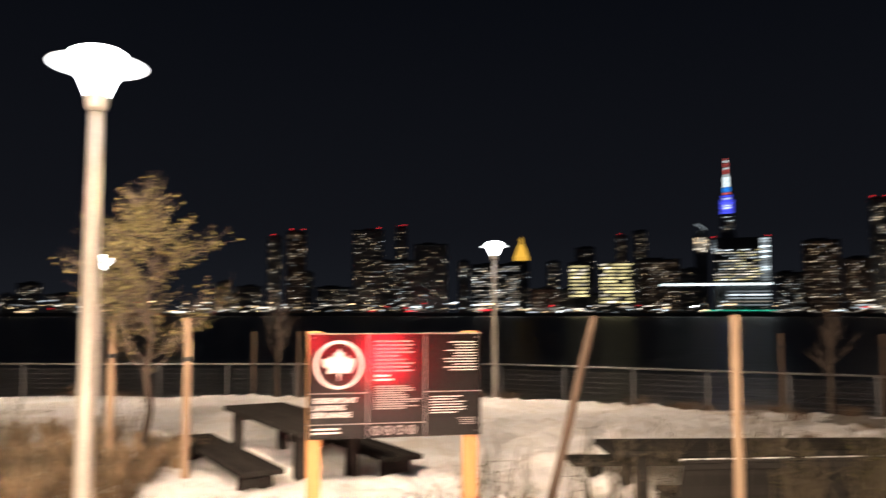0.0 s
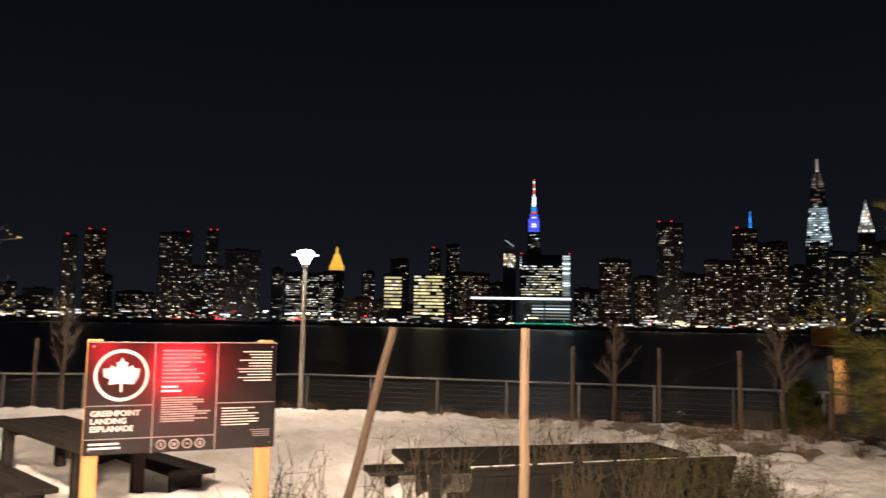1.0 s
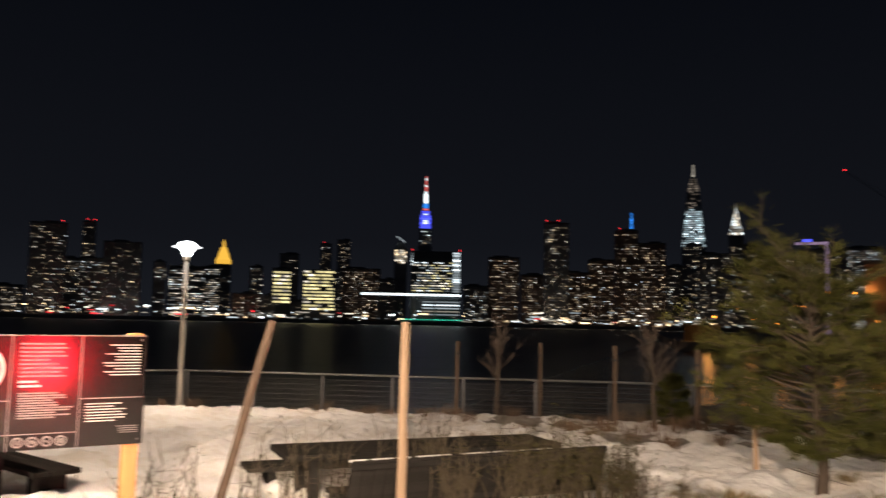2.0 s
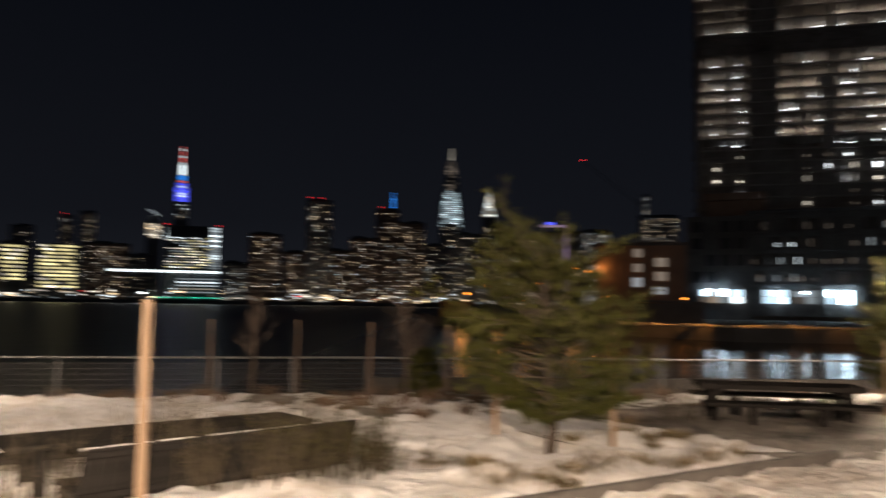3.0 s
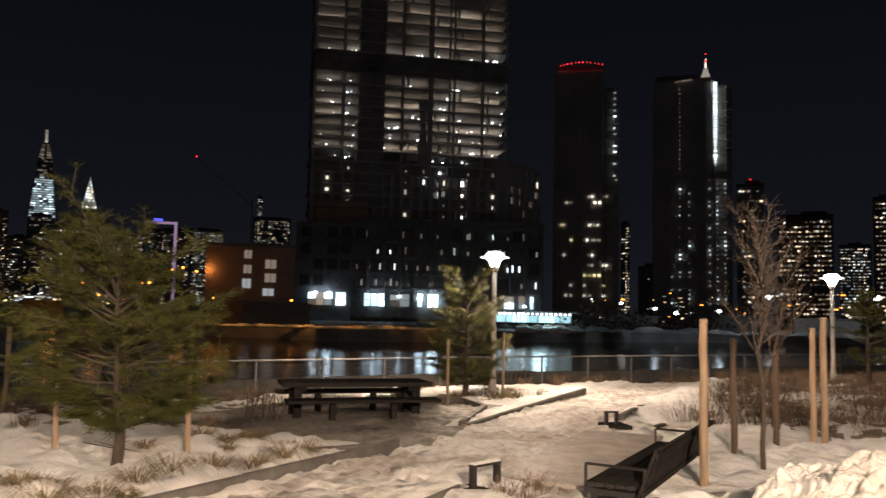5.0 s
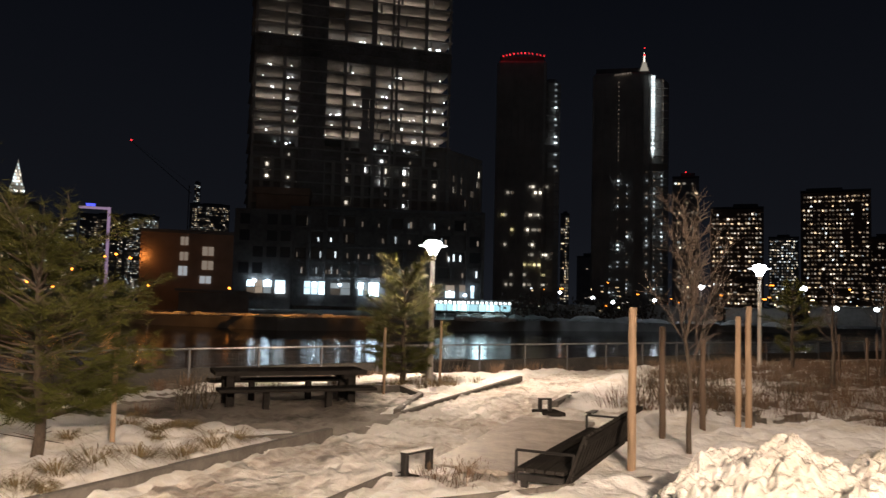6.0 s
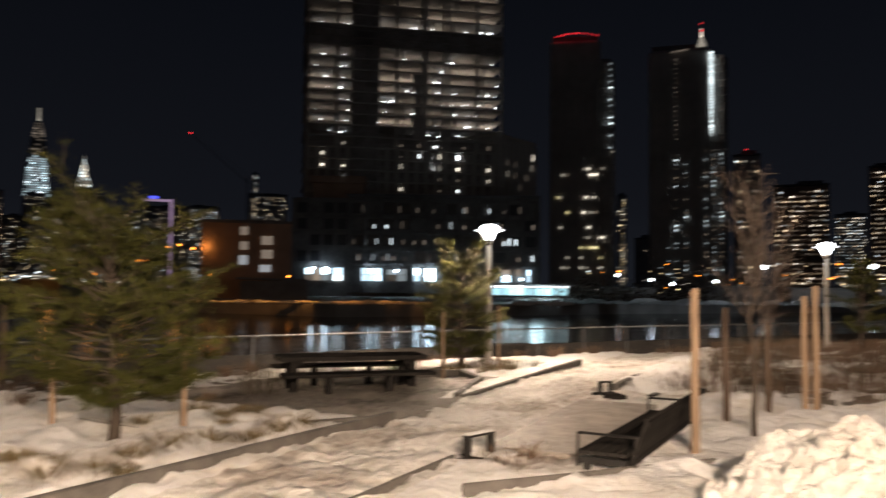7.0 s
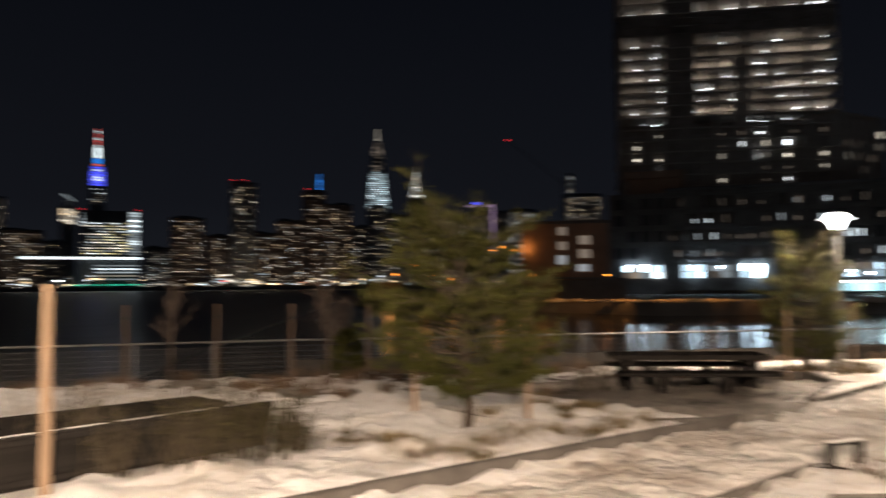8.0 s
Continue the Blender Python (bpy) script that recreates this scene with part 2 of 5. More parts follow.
def rod(bm, p, q, r0, r1=None, seg=8, cap=True, mi=0):
    """A tapered round bar from p to q."""
    p, q = Vector(p), Vector(q)
    r1 = r0 if r1 is None else r1
    way = (q - p).normalized()
    side = way.orthogonal().normalized()
    up = way.cross(side)
    rings = []
    for c, r in ((p, r0), (q, r1)):
        rings.append([bm.verts.new(c + r * (math.cos(2 * math.pi * k / seg) * side + math.sin(2 * math.pi * k / seg) * up)) for k in range(seg)])
    for k in range(seg):
        f = bm.faces.new((rings[0][k], rings[0][(k + 1) % seg], rings[1][(k + 1) % seg], rings[1][k]))
        f.material_index = mi
    if cap:
        bm.faces.new(rings[0][::-1]).material_index = mi
        bm.faces.new(rings[1]).material_index = mi
    return bm


def lathe(bm, profile, seg=24):
    """profile: (radius, height) from bottom to top."""
    rings = [[bm.verts.new((r * math.cos(2 * math.pi * k / seg), r * math.sin(2 * math.pi * k / seg), z)) for k in range(seg)] for r, z in profile]
    for a, b in zip(rings, rings[1:]):
        for k in range(seg):
            bm.faces.new((a[k], a[(k + 1) % seg], b[(k + 1) % seg], b[k]))
    bm.faces.new(rings[0][::-1]), bm.faces.new(rings[-1])
    return bm


def raw(name, verts, faces, material, parent=None, label="", kind="", indices=None, smooth=False):
    me = bpy.data.meshes.new(name)
    me.from_pydata(verts, [], faces)
    for mt in material if isinstance(material, (list, tuple)) else (material,):
        me.materials.append(mt)
    if indices is not None:
        me.polygons.foreach_set("material_index", indices)
    if smooth:
        me.polygons.foreach_set("use_smooth", [True] * len(me.polygons))
    me.update()
    ob = new(name, me)
    if parent:
        ob.parent = parent
    return tagged(ob, label=label, kind=kind)


CUBE = ((0, 1, 3, 2), (4, 6, 7, 5), (0, 4, 5, 1), (2, 3, 7, 6), (0, 2, 6, 4), (1, 5, 7, 3))


class Blocks:
    """Many small blocks gathered into one mesh, quickly."""

    def __init__(self):
        self.v, self.f, self.i = [], [], []

    def add(self, x0, x1, y0, y1, z0, z1, mi=0):
        k = len(self.v)
        self.v += [(x, y, z) for x in (x0, x1) for y in (y0, y1) for z in (z0, z1)]
        self.f += [tuple(k + a for a in face) for face in CUBE]
        self.i += [mi] * 6

    def make(self, name, material, parent=None, label="", kind=""):
        return raw(name, self.v, self.f, material, parent, label, kind, self.i)


def polar(bearing, distance, z=0.0):
    """A place by its bearing (degrees clockwise from the y axis) and distance; things there face the park."""
    b = radians(bearing)
    return pose(distance * math.sin(b), distance * math.cos(b), z, 0, 0, -bearing)


# ---- ground, water, far land ----
SHORE = [(-60.0, 19.6), (1.4, 19.5), (10.0, 15.1), (20.2, 8.7), (35.0, -2.5), (60.0, -22.0)]


def shore_gap(x, y):
    """How far (x, y) lies inside the fence line."""
    best = 1e9
    for (x0, y0), (x1, y1) in zip(SHORE, SHORE[1:]):
        dx, dy = x1 - x0, y1 - y0
        n = math.hypot(dx, dy)
        t = max(0.0, min(1.0, ((x - x0) * dx + (y - y0) * dy) / n / n))
        px, py = x - x0 - t * dx, y - y0 - t * dy
        d = math.hypot(px, py)
        side = (dy * px - dx * py) / n
        if d < abs(best):
            best = d if side > 0 else -d
    return best


def smooth(a, b, v):
    t = max(0.0, min(1.0, (v - a) / (b - a)))
    return t * t * (3 - 2 * t)


def on_path(x, y):
    """1 on the trodden path and paved bay, 0 in the planted beds."""
    lane = smooth(2.2, 2.7, y) * (1 - smooth(3.9, 4.25, y)) * smooth(1.5, 4.0, x)
    bay = smooth(6.9, 7.4, x) * (1 - smooth(12.6, 13.2, x)) * smooth(1.0, 1.4, y) * (1 - smooth(3.9, 4.25, y))
    return max(lane, bay, court_part(x, y))


def court_part(x, y):
    """1 on the trodden court round the far table."""
    return smooth(8.4, 9.2, x) * (1 - smooth(13.4, 14.4, x)) * smooth(3.8, 4.1, y) * (1 - smooth(8.2, 9.4, y)) * (1 if x < 11 else smooth(4.2, 4.7, y))


def thin_cover(x, y):
    """1 where grass and soil show through the snow, behind the shrubs and the far table."""
    patch = 0.5 + 0.9 * noise.noise(Vector((x * 0.8, y * 0.8, 2.0))) + 0.5 * noise.noise(Vector((x * 2.9, y * 2.9, 4.0)))
    behind = smooth(4.6, 7.2, x) * (1 - smooth(14.2, 15.2, x)) * smooth(8.2, 9.6, y + 1.6 * smooth(8.0, 10.0, x))
    far_bed = smooth(11.6, 13.2, x) * (1 - smooth(0.3, 1.3, y))
    # lamp bed patches colour in soil and the shade below the pine
    lamp_bed = 0.8 * smooth(12.6, 13.4, x) * (1 - smooth(17.8, 18.8, x)) * smooth(4.4, 5.0, y) * (1 - smooth(7.0, 8.5, y))
    return max(behind, far_bed, lamp_bed) * max(0.0, min(1.0, patch - 0.02))


def ground_z(x, y):
    gap = shore_gap(x, y)
    z = -0.25 * (1 - smooth(2.0, 8.0, gap)) - 0.45 * (1 - smooth(0.3, 2.2, gap))
    p = on_path(x, y)
    v = Vector((x * 0.9, y * 0.9, 0.3))
    lumps = 0.09 * noise.noise(v) + 0.11 * abs(noise.noise(v * 2.3)) + 0.09 * abs(noise.noise(v * 5.1)) + 0.05 * abs(noise.noise(v * 10.3)) - 0.07
    feet = 0.07 * noise.noise(Vector((x * 4.3, y * 4.3, 3.0))) - 0.06 * abs(noise.noise(Vector((x * 8, y * 8, 5.0)))) + 0.02
    mound = smooth(4.3, 4.6, y) * (1 - smooth(5.4, 6.2, y)) * smooth(4.0, 4.8, x) * (1 - smooth(8.0, 8.8, x))
    lumps += mound * 0.13 * abs(noise.noise(Vector((x * 2.2, y * 1.6, 8.0))))
    z += (1 - p) * (0.04 + lumps) + p * (-0.03 + feet)
    if gap < -0.5:
        z -= 4.5 * smooth(-0.5, -1.2, gap) if gap > -1.2 else 4.5
    return z


def build_ground():
    xs = np.concatenate([np.arange(-40, -6, 0.8), np.arange(-6, 19, 0.085), np.arange(19, 45.1, 0.6)])
    ys = np.concatenate([np.arange(-40, -4, 1.2), np.arange(-4, 15, 0.085), np.arange(15, 24.1, 0.3)])
    verts = [(x, y, ground_z(x, y)) for y in ys for x in xs]
    w = len(xs)
    faces, idx = [], []
    for j in range(len(ys) - 1):
        for i in range(w - 1):
            k = j * w + i
            faces.append((k, k + 1, k + w + 1, k + w))
            cx, cy = 0.5 * (xs[i] + xs[i + 1]), 0.5 * (ys[j] + ys[j + 1])
            ragged = 0.12 * noise.noise(Vector((cx * 3, cy * 3, 0)))
            idx.append(2 if max(court_part(cx, cy), thin_cover(cx, cy)) + 3 * ragged > 0.6 else 1 if on_path(cx, cy) + ragged > 0.5 else 0)
    ob = raw("ground", verts, faces, [SNOW, SNOW_TROD, SNOW_COURT], indices=idx, smooth=True, kind="structure")
    return tagged(ob, "snow-covered park ground with a trodden path", "ground")


build_ground()
raw("water", [(-4000, 10, -3.0), (4000, 10, -3.0), (4000, 4000, -3.0), (-4000, 4000, -3.0), (4000, -4000, -3.0), (30, -4000, -3.0), (30, 10, -3.0)],
    [(0, 6, 1, 2, 3), (5, 4, 1, 6)], WATER, label="dark rippled river reflecting city lights", kind="structure")


def land(name, outline, z, depth, material, label):
    bm = bmesh.new()
    top = [bm.verts.new((x, y, z)) for x, y in outline]
    low = [bm.verts.new((x, y, z - depth)) for x, y in outline]
    bm.faces.new(top)
    for k in range(len(top)):
        j = (k + 1) % len(top)
        bm.faces.new((top[k], low[k], low[j], top[j]))
    bmesh.ops.recalc_face_normals(bm, faces=bm.faces)
    return tagged(link_mesh(name, bm, material), label, "ground", kind="structure")


def arc(d, b0, b1, n=12):
    return [(d * math.sin(radians(b0 + (b1 - b0) * k / n)), d * math.cos(radians(b0 + (b1 - b0) * k / n))) for k in range(n + 1)]


land("ground_far_city", arc(1000, -45, 62) + arc(3500, 62, -45), 1.0, 6.0, RIPRAP, "dark far riverbank of the city")
land("ground_creek_bank", [(101, 131), (103, 112), (98, 60), (119, 41), (141, 27), (180, -10), (240, -120), (900, -200), (700, 300), (300, 420)],
     -1.2, 4.0, RIPRAP, "dark bulkhead bank across the creek")

# ---- skyline ----
rnd = random.Random(7)
STYLE = {"res": ([WIN_WARM, WIN_WHITE, WIN_COOL, WIN_DIM], (4, 3, 1, 7)), "cool": ([WIN_WARM, WIN_WHITE, WIN_COOL, WIN_DIM], (1, 4, 4, 4)),
         "office": ([WIN_WHITE, WIN_COOL, WIN_WARM, WIN_DIM], (5, 3, 1, 6)), "warmtop": ([WIN_WARM, WIN_WHITE, DOT_WARM, WIN_DIM], (3, 4, 2, 1))}


def window_field(w, z0, z1, y, lit, style, floor=3.1, bay=2.2, size=0.5):
    """Lit panes on a front w wide; rooms of one flat are often lit together, whole floors in offices."""
    mats, odds = STYLE[style]
    field = Blocks()
    n, m = max(2, int(w / bay)), max(2, int((z1 - z0) / floor))
    step = w / n
    stack = [0.45 + 1.1 * rnd.random() for _ in range(n)]
    for j in range(m):
        row = 0.35 + 1.3 * rnd.random()
        run = 0
        for i in range(n):
            p = 0.78 * lit * stack[i] * stack[i] * (row if style != "office" else row * row)
            if run > 0 or rnd.random() < p:
                run = run - 1 if run > 0 else (rnd.choice((0, 0, 1, 2)) if style != "office" else rnd.choice((1, 3, 5)))
                x = -w / 2 + (i + 0.5 + rnd.uniform(-0.22, 0.22)) * step
                a = step * size * (0.24 + 0.40 * rnd.random()) if style != "office" else step * 0.49
                h = floor * (0.20 + 0.22 * rnd.random())
                z = z0 + (j + 0.45 + rnd.uniform(-0.08, 0.08)) * floor
                field.add(x - a, x + a, y - 0.25, y + 0.1, z - h / 2, z + h / 2, rnd.choices((0, 1, 2, 3), odds)[0])
    return field, mats


def building(bearing, distance, w, h, facade, style, lit, label=""):
    b = thing("apartment_building" if style != "office" else "office_building", polar(bearing, distance, 1.0),
              label or ("dark high-rise with scattered lit windows at night" if h > 85 else "dark mid-rise with scattered lit windows at night"),
              "building", "skyline buildings")
    deep = max(14.0, w * 0.7)
    bm = bmesh.new()
    box(bm, (0, deep / 2, (h - 3) / 2 - 1), (w, deep, h - 1))
    part("wall", bm, facade, b)
    bm = bmesh.new()
    box(bm, (0, deep / 2, h - 2.0), (w * 1.01, deep * 1.01, 1.0))
    box(bm, (w * rnd.uniform(-0.18, 0.18), deep / 2, h - 0.5), (w * rnd.uniform(0.35, 0.6), deep * 0.5, 3.0))
    rod(bm, (w * 0.1, deep / 2, h), (w * 0.1, deep / 2, h + rnd.uniform(2, 6)), 0.25, 0.1, 5)
    part("roof", bm, ROOF, b)
    field, mats = window_field(w * 0.94, 3.0, h - 4, 0.0, lit, style)
    if field.v:
        field.make("lit_glazing", mats, b, "lit rooms", "stuff")
    return b


def beacon(b, x, z, r=0.9, material=DOT_RED):
    bm = bmesh.new()
    bmesh.ops.create_icosphere(bm, subdivisions=1, radius=r, matrix=Matrix.Translation((x, -0.5, z)))
    part("beacon_light", bm, material, b, "red warning light")


building(-28.66, 1150, 19, 25, FACADE, "res", 0.25)
building(-27.47, 1300, 33, 45, FACADE, "res", 0.2)
building(-25.59, 1150, 40, 26, FACADE, "res", 0.2)
building(-14.79, 1250, 46, 30, FACADE, "res", 0.15)
building(-15.38, 1250, 21, 49, FACADE, "res", 0.2)
building(-13.70, 1200, 37, 41, FACADE, "res", 0.25)
twin_a = building(-12.00, 1080, 18, 103, FACADE, "res", 0.28)
twin_a["top"] = 103
twin_b = building(-10.48, 1080, 25, 111, FACADE_WARM, "res", 0.3)
twin_b["top"] = 111
building(-9.75, 1180, 20, 61, FACADE, "cool", 0.3)
building(-7.85, 1250, 54, 42, FACADE, "res", 0.28)
slab_a = building(-5.41, 1050, 40, 111, FACADE, "res", 0.22)
slab_a["top"] = 111
building(-3.92, 1200, 21, 80, FACADE, "res", 0.25)
slab_b = building(-3.02, 1150, 16, 126, FACADE, "res", 0.25)
slab_b["top"] = 126
building(-2.71, 1090, 30, 74, FACADE, "cool", 0.35)
building(-0.90, 1040, 44, 92, FACADE, "res", 0.16)
building(1.49, 1150, 16, 77, FACADE, "cool", 0.3)
building(3.26, 1150, 48, 72, FACADE_GLASS, "office", 0.55)
building(4.83, 1200, 25, 76, FACADE_GLASS, "office", 0.5)
building(5.70, 1500, 25, 95, FACADE, "res", 0.12)
building(7.27, 1050, 36, 34, FACADE_WARM, "res", 0.4)
building(7.89, 1250, 20, 82, FACADE, "cool", 0.25)
building(10.14, 1300, 31, 107, FACADE, "res", 0.06)
slab_e = building(12.69, 1600, 22, 154, FACADE, "res", 0.2)
slab_e["top"] = 154
building(13.95, 1700, 28, 173, FACADE, "res", 0.2)
building(15.27, 1150, 54, 77, FACADE_WARM, "res", 0.5)
building(17.16, 1250, 24, 68, FACADE, "res", 0.15)
building(8.84, 1100, 23, 34, FACADE, "res", 0.2)
building(10.89, 1150, 15, 28, FACADE, "res", 0.2)
building(23.51, 1150, 35, 56, FACADE, "cool", 0.3)
building(25.50, 1080, 42, 92, FACADE_WARM, "res", 0.42)
building(27.52, 1100, 31, 70, FACADE_WARM, "res", 0.4)
slab_c = building(29.24, 1060, 33, 137, FACADE, "res", 0.34)
slab_c["top"] = 137
building(30.70, 1120, 30, 75, FACADE_WARM, "res", 0.4)
building(32.37, 1080, 34, 90, FACADE_WARM, "res", 0.4)
slab_d = building(34.12, 1060, 30, 127, FACADE_WARM, "res", 0.4)
slab_d["top"] = 127
building(35.82, 1050, 36, 109, FACADE_WARM, "res", 0.32)
building(37.37, 1120, 23, 85, FACADE, "res", 0.2)
building(38.62, 1500, 35, 153, FACADE, "res", 0.25)
building(39.96, 1060, 37, 96, FACADE, "res", 0.22)
building(41.45, 1500, 25, 163, FACADE, "res", 0.2)
building(42.16, 1100, 24, 111, FACADE, "res", 0.24)
building(43.88, 1150, 46, 97, FACADE, "cool", 0.3)
building(46.56, 1250, 60, 117, FACADE, "res", 0.25)
building(48.76, 1300, 37, 124, FACADE, "cool", 0.35)
building(50.61, 1200, 43, 75, FACADE, "res", 0.2)
building(49.05, 1300, 48, 123, FACADE, "cool", 0.3)
building(53.37, 1400, 65, 158, FACADE, "res", 0.4)
building(51.07, 1200, 40, 94, FACADE, "res", 0.2)
building(52.49, 1450, 10, 201, FACADE, "cool", 0.3)
building(78.57, 900, 10, 105, FACADE, "warmtop", 0.7)
building(80.14, 700, 17, 45, FACADE, "res", 0.1)
slab_f = building(86.86, 520, 16, 85, FACADE, "res", 0.45)
slab_f["top"] = 85
building(90.19, 560, 33, 70, FACADE_WARM, "res", 0.7)
building(93.09, 900, 29, 79, FACADE, "cool", 0.6)
building(96.19, 600, 43, 85, FACADE_WARM, "res", 0.75)
building(99.25, 700, 28, 61, FACADE_WARM, "res", 0.5)
building(101.61, 620, 26, 63, FACADE_WARM, "res", 0.5)
# beacons on the tall roofs
for owner, x in ((twin_a, -3.0), (twin_b, -7.0), (twin_b, 9.0), (slab_a, 14.0), (slab_b, -3.0), (slab_b, 6.0), (slab_c, -13.0), (slab_c, 2.0), (slab_d, -9.0), (slab_e, -4.0), (slab_f, 0.0)):
    beacon(owner, x, owner["top"] + 1.0, 1.0 if owner is not slab_f else 0.5)


def setback_tower(name, bearing, distance, label):
    return thing(name, polar(bearing, distance, 1.0), label, "tower", "skyline buildings")


def tier(bm, w, z0, z1, w1=None, d=None, mi=0):
    """One stage of a tower, that may taper."""
    w1 = w if w1 is None else w1
    a, c = (d or w) / 2, (d or w) * w1 / w / 2
    lo = [bm.verts.new((x * w / 2, y * a, z0)) for x, y in ((-1, -1), (1, -1), (1, 1), (-1, 1))]
    hi = [bm.verts.new((x * w1 / 2, y * c, z1)) for x, y in ((-1, -1), (1, -1), (1, 1), (-1, 1))]
    for k in range(4):
        bm.faces.new((lo[k], lo[(k + 1) % 4], hi[(k + 1) % 4], hi[k])).material_index = mi
    bm.faces.new(hi).material_index = mi
    bm.faces.new(lo[::-1]).material_index = mi


# the art deco tower, flood-lit red, white and blue
t = setback_tower("art_deco_skyscraper", 19.77, 2500, "stepped art deco skyscraper floodlit red, white and blue")
bm = bmesh.new()
tier(bm, 60, 0, 200), tier(bm, 44, 200, 236), tier(bm, 37, 236, 292), tier(bm, 34, 292, 350), tier(bm, 18, 350, 385, 14), tier(bm, 6, 385, 460, 2.5)
part("shaft", bm, FACADE, t)
fl, mats = window_field(33, 238, 288, -18.6, 0.6, "cool", 6.0, 5.0)
fl.make("lit_glazing", mats, t, "lit rooms", "stuff")
bl = Blocks()
for z in range(293, 349, 7):
    w = 16.5 if z < 330 else 12.5
    bl.add(-w, w, -18.4, -17.2, z, z + 5.2, 0)
    if z in (307, 314, 335):
        bl.add(-7, 7, -18.9, -18.4, z, z + 4.2, 1)
bl.make("blue_crown", [GLOW_BLUE, GLOW_WHITE], t, "blue floodlit crown")
bl = Blocks()
bl.add(-8.5, 8.5, -10.4, -9.2, 351, 356, 0), bl.add(-8.2, 8.2, -10.4, -9.2, 358, 372, 1), bl.add(-5.5, 5.5, -8.8, -7.4, 374, 404, 2)
bl.make("white_mast_base", [GLOW_RED, GLOW_SKYBLUE, GLOW_WHITE], t, "white and blue floodlit mast base")
bl = Blocks()
for k, z in enumerate(range(406, 461, 7)):
    bl.add(-3.2 + 0.2 * k, 3.2 - 0.2 * k, -4.0, -2.8, z, z + (5.5 if k % 2 else 6.4), 0 if k % 3 else 1)
bl.make("mast", [GLOW_RED, GLOW_WHITE], t, "red-lit mast")

# the gilded pyramid roof
t = setback_tower("pyramid_tower", 5.62, 2600, "stone tower with a golden floodlit pyramid roof")
bm = bmesh.new()
tier(bm, 44, 0, 168)
part("shaft", bm, FACADE, t)
bm = bmesh.new()
tier(bm, 47, 169, 182, 47), tier(bm, 42, 183, 222, 16), tier(bm, 9, 222, 236, 8), tier(bm, 8, 236, 247, 1.5)
part("gilded_roof", bm, GLOW_GOLD, t, "golden floodlit roof")

# two bright office slabs by the river
for bearing, dist, w, z0, z1, mt, fl in ((9.68, 1100, 23, 22, 68, WIN_YELLOW, 5.0), (12.29, 1050, 40, 13, 63, WIN_YELLOW, 4.4)):
    b = thing("office_building", polar(bearing, dist, 1.0), "office block with every floor brightly lit", "building", "skyline buildings")
    bm = bmesh.new()
    box(bm, (0, 10, z1 / 2), (w + 3, 20, z1 + 3))
    part("wall", bm, FACADE_GLASS, b)
    bm = bmesh.new()
    box(bm, (0, 10, z1 + 2.2), (w * 0.5, 8, 1.6))
    part("roof", bm, ROOF, b)
    bl = Blocks()
    z = z0
    while z < z1 - 1:
        x = -w / 2
        while x < w / 2 - 0.5:
            s = min(rnd.choice((3.0, 6.0, 9.0)), w / 2 - x)
            if rnd.random() < 0.94:
                bl.add(x + 0.15, x + s - 0.15, -0.3, 0.2, z, z + fl * 0.52, 0 if rnd.random() < 0.8 else 1)
            x += s
        z += fl
    bl.make("lit_glazing", [mt, WIN_WHITE], b, "lit office floors", "stuff")

# slim tower with a bright sloped top
t = setback_tower("slim_tower", 18.05, 1600, "slim dark tower with a lit sloping top")
bm = bmesh.new()
tier(bm, 26, 0, 145), tier(bm, 22, 145, 158, 12)
part("shaft", bm, FACADE, t)
bl = Blocks()
for j in range(7):
    for i in range(6):
        if rnd.random() < 0.8:
            bl.add(-11 + i * 3.7, -8 + i * 3.7, -13.6, -12.9, 116 + j * 4, 119 + j * 4, rnd.choice((0, 0, 1)))
bl.make("lit_glazing", [WIN_WHITE, WIN_WARM], t, "lit rooms", "stuff")
bm = bmesh.new()
rod(bm, (-9, -12, 170), (8, -12, 158), 0.9, 0.9, 5)
part("roof_light", bm, WIN_COOL, t)

# broad office slab with a long low hall
b = thing("office_slab", polar(20.59, 1030, 1.0), "broad office slab with lit bands and a bright stair edge", "building", "skyline buildings")
bm = bmesh.new()
box(bm, (0, 12, 46), (64, 24, 92))
part("wall", bm, FACADE_GLASS, b)
bl = Blocks()
for j in range(12):
    z = 40 + j * 3.3
    x = -30.0
    while x < 20:
        s = rnd.choice((2.5, 4.0, 6.0))
        if rnd.random() < 0.82:
            bl.add(x, x + s - 0.3, -0.3, 0.2, z, z + 1.15, rnd.choice((0, 0, 1, 2)))
        x += s
for j in range(17):
    bl.add(22.5, 31.5, -0.4, 0.2, 39 + j * 3.1, 41.2 + j * 3.1, 1)
for j in range(5):
    bl.add(-31.8, -30.3, -0.4, 0.2, 74 + j * 3.4, 76 + j * 3.4, 1)
for j in range(5):
    bl.add(-16, 31, -18.4, -17.9, 9 + j * 4.0, 10.6 + j * 4.0, rnd.choice((0, 1, 3)))
bl.make("lit_glazing", [WIN_WHITE, WIN_COOL, WIN_YELLOW, WIN_COOL], b, "lit office floors", "stuff")
beacon(b, -31, 93.5, 1.0), beacon(b, 31, 93.5, 1.0)
bm = bmesh.new()
box(bm, (7, -9, 16), (48, 18, 32))
part("annex", bm, FACADE_GLASS, b)
h = thing("long_hall", polar(18.87, 1008, 1.0), "long low hall with a bright eaves line", "building", "skyline buildings")
bm = bmesh.new()
box(bm, (0, 8, 37), (127, 18, 1.6))
part("roof", bm, FACADE, h)
bm = bmesh.new()
box(bm, (0, -0.8, 34.4), (126, 0.8, 2.6))
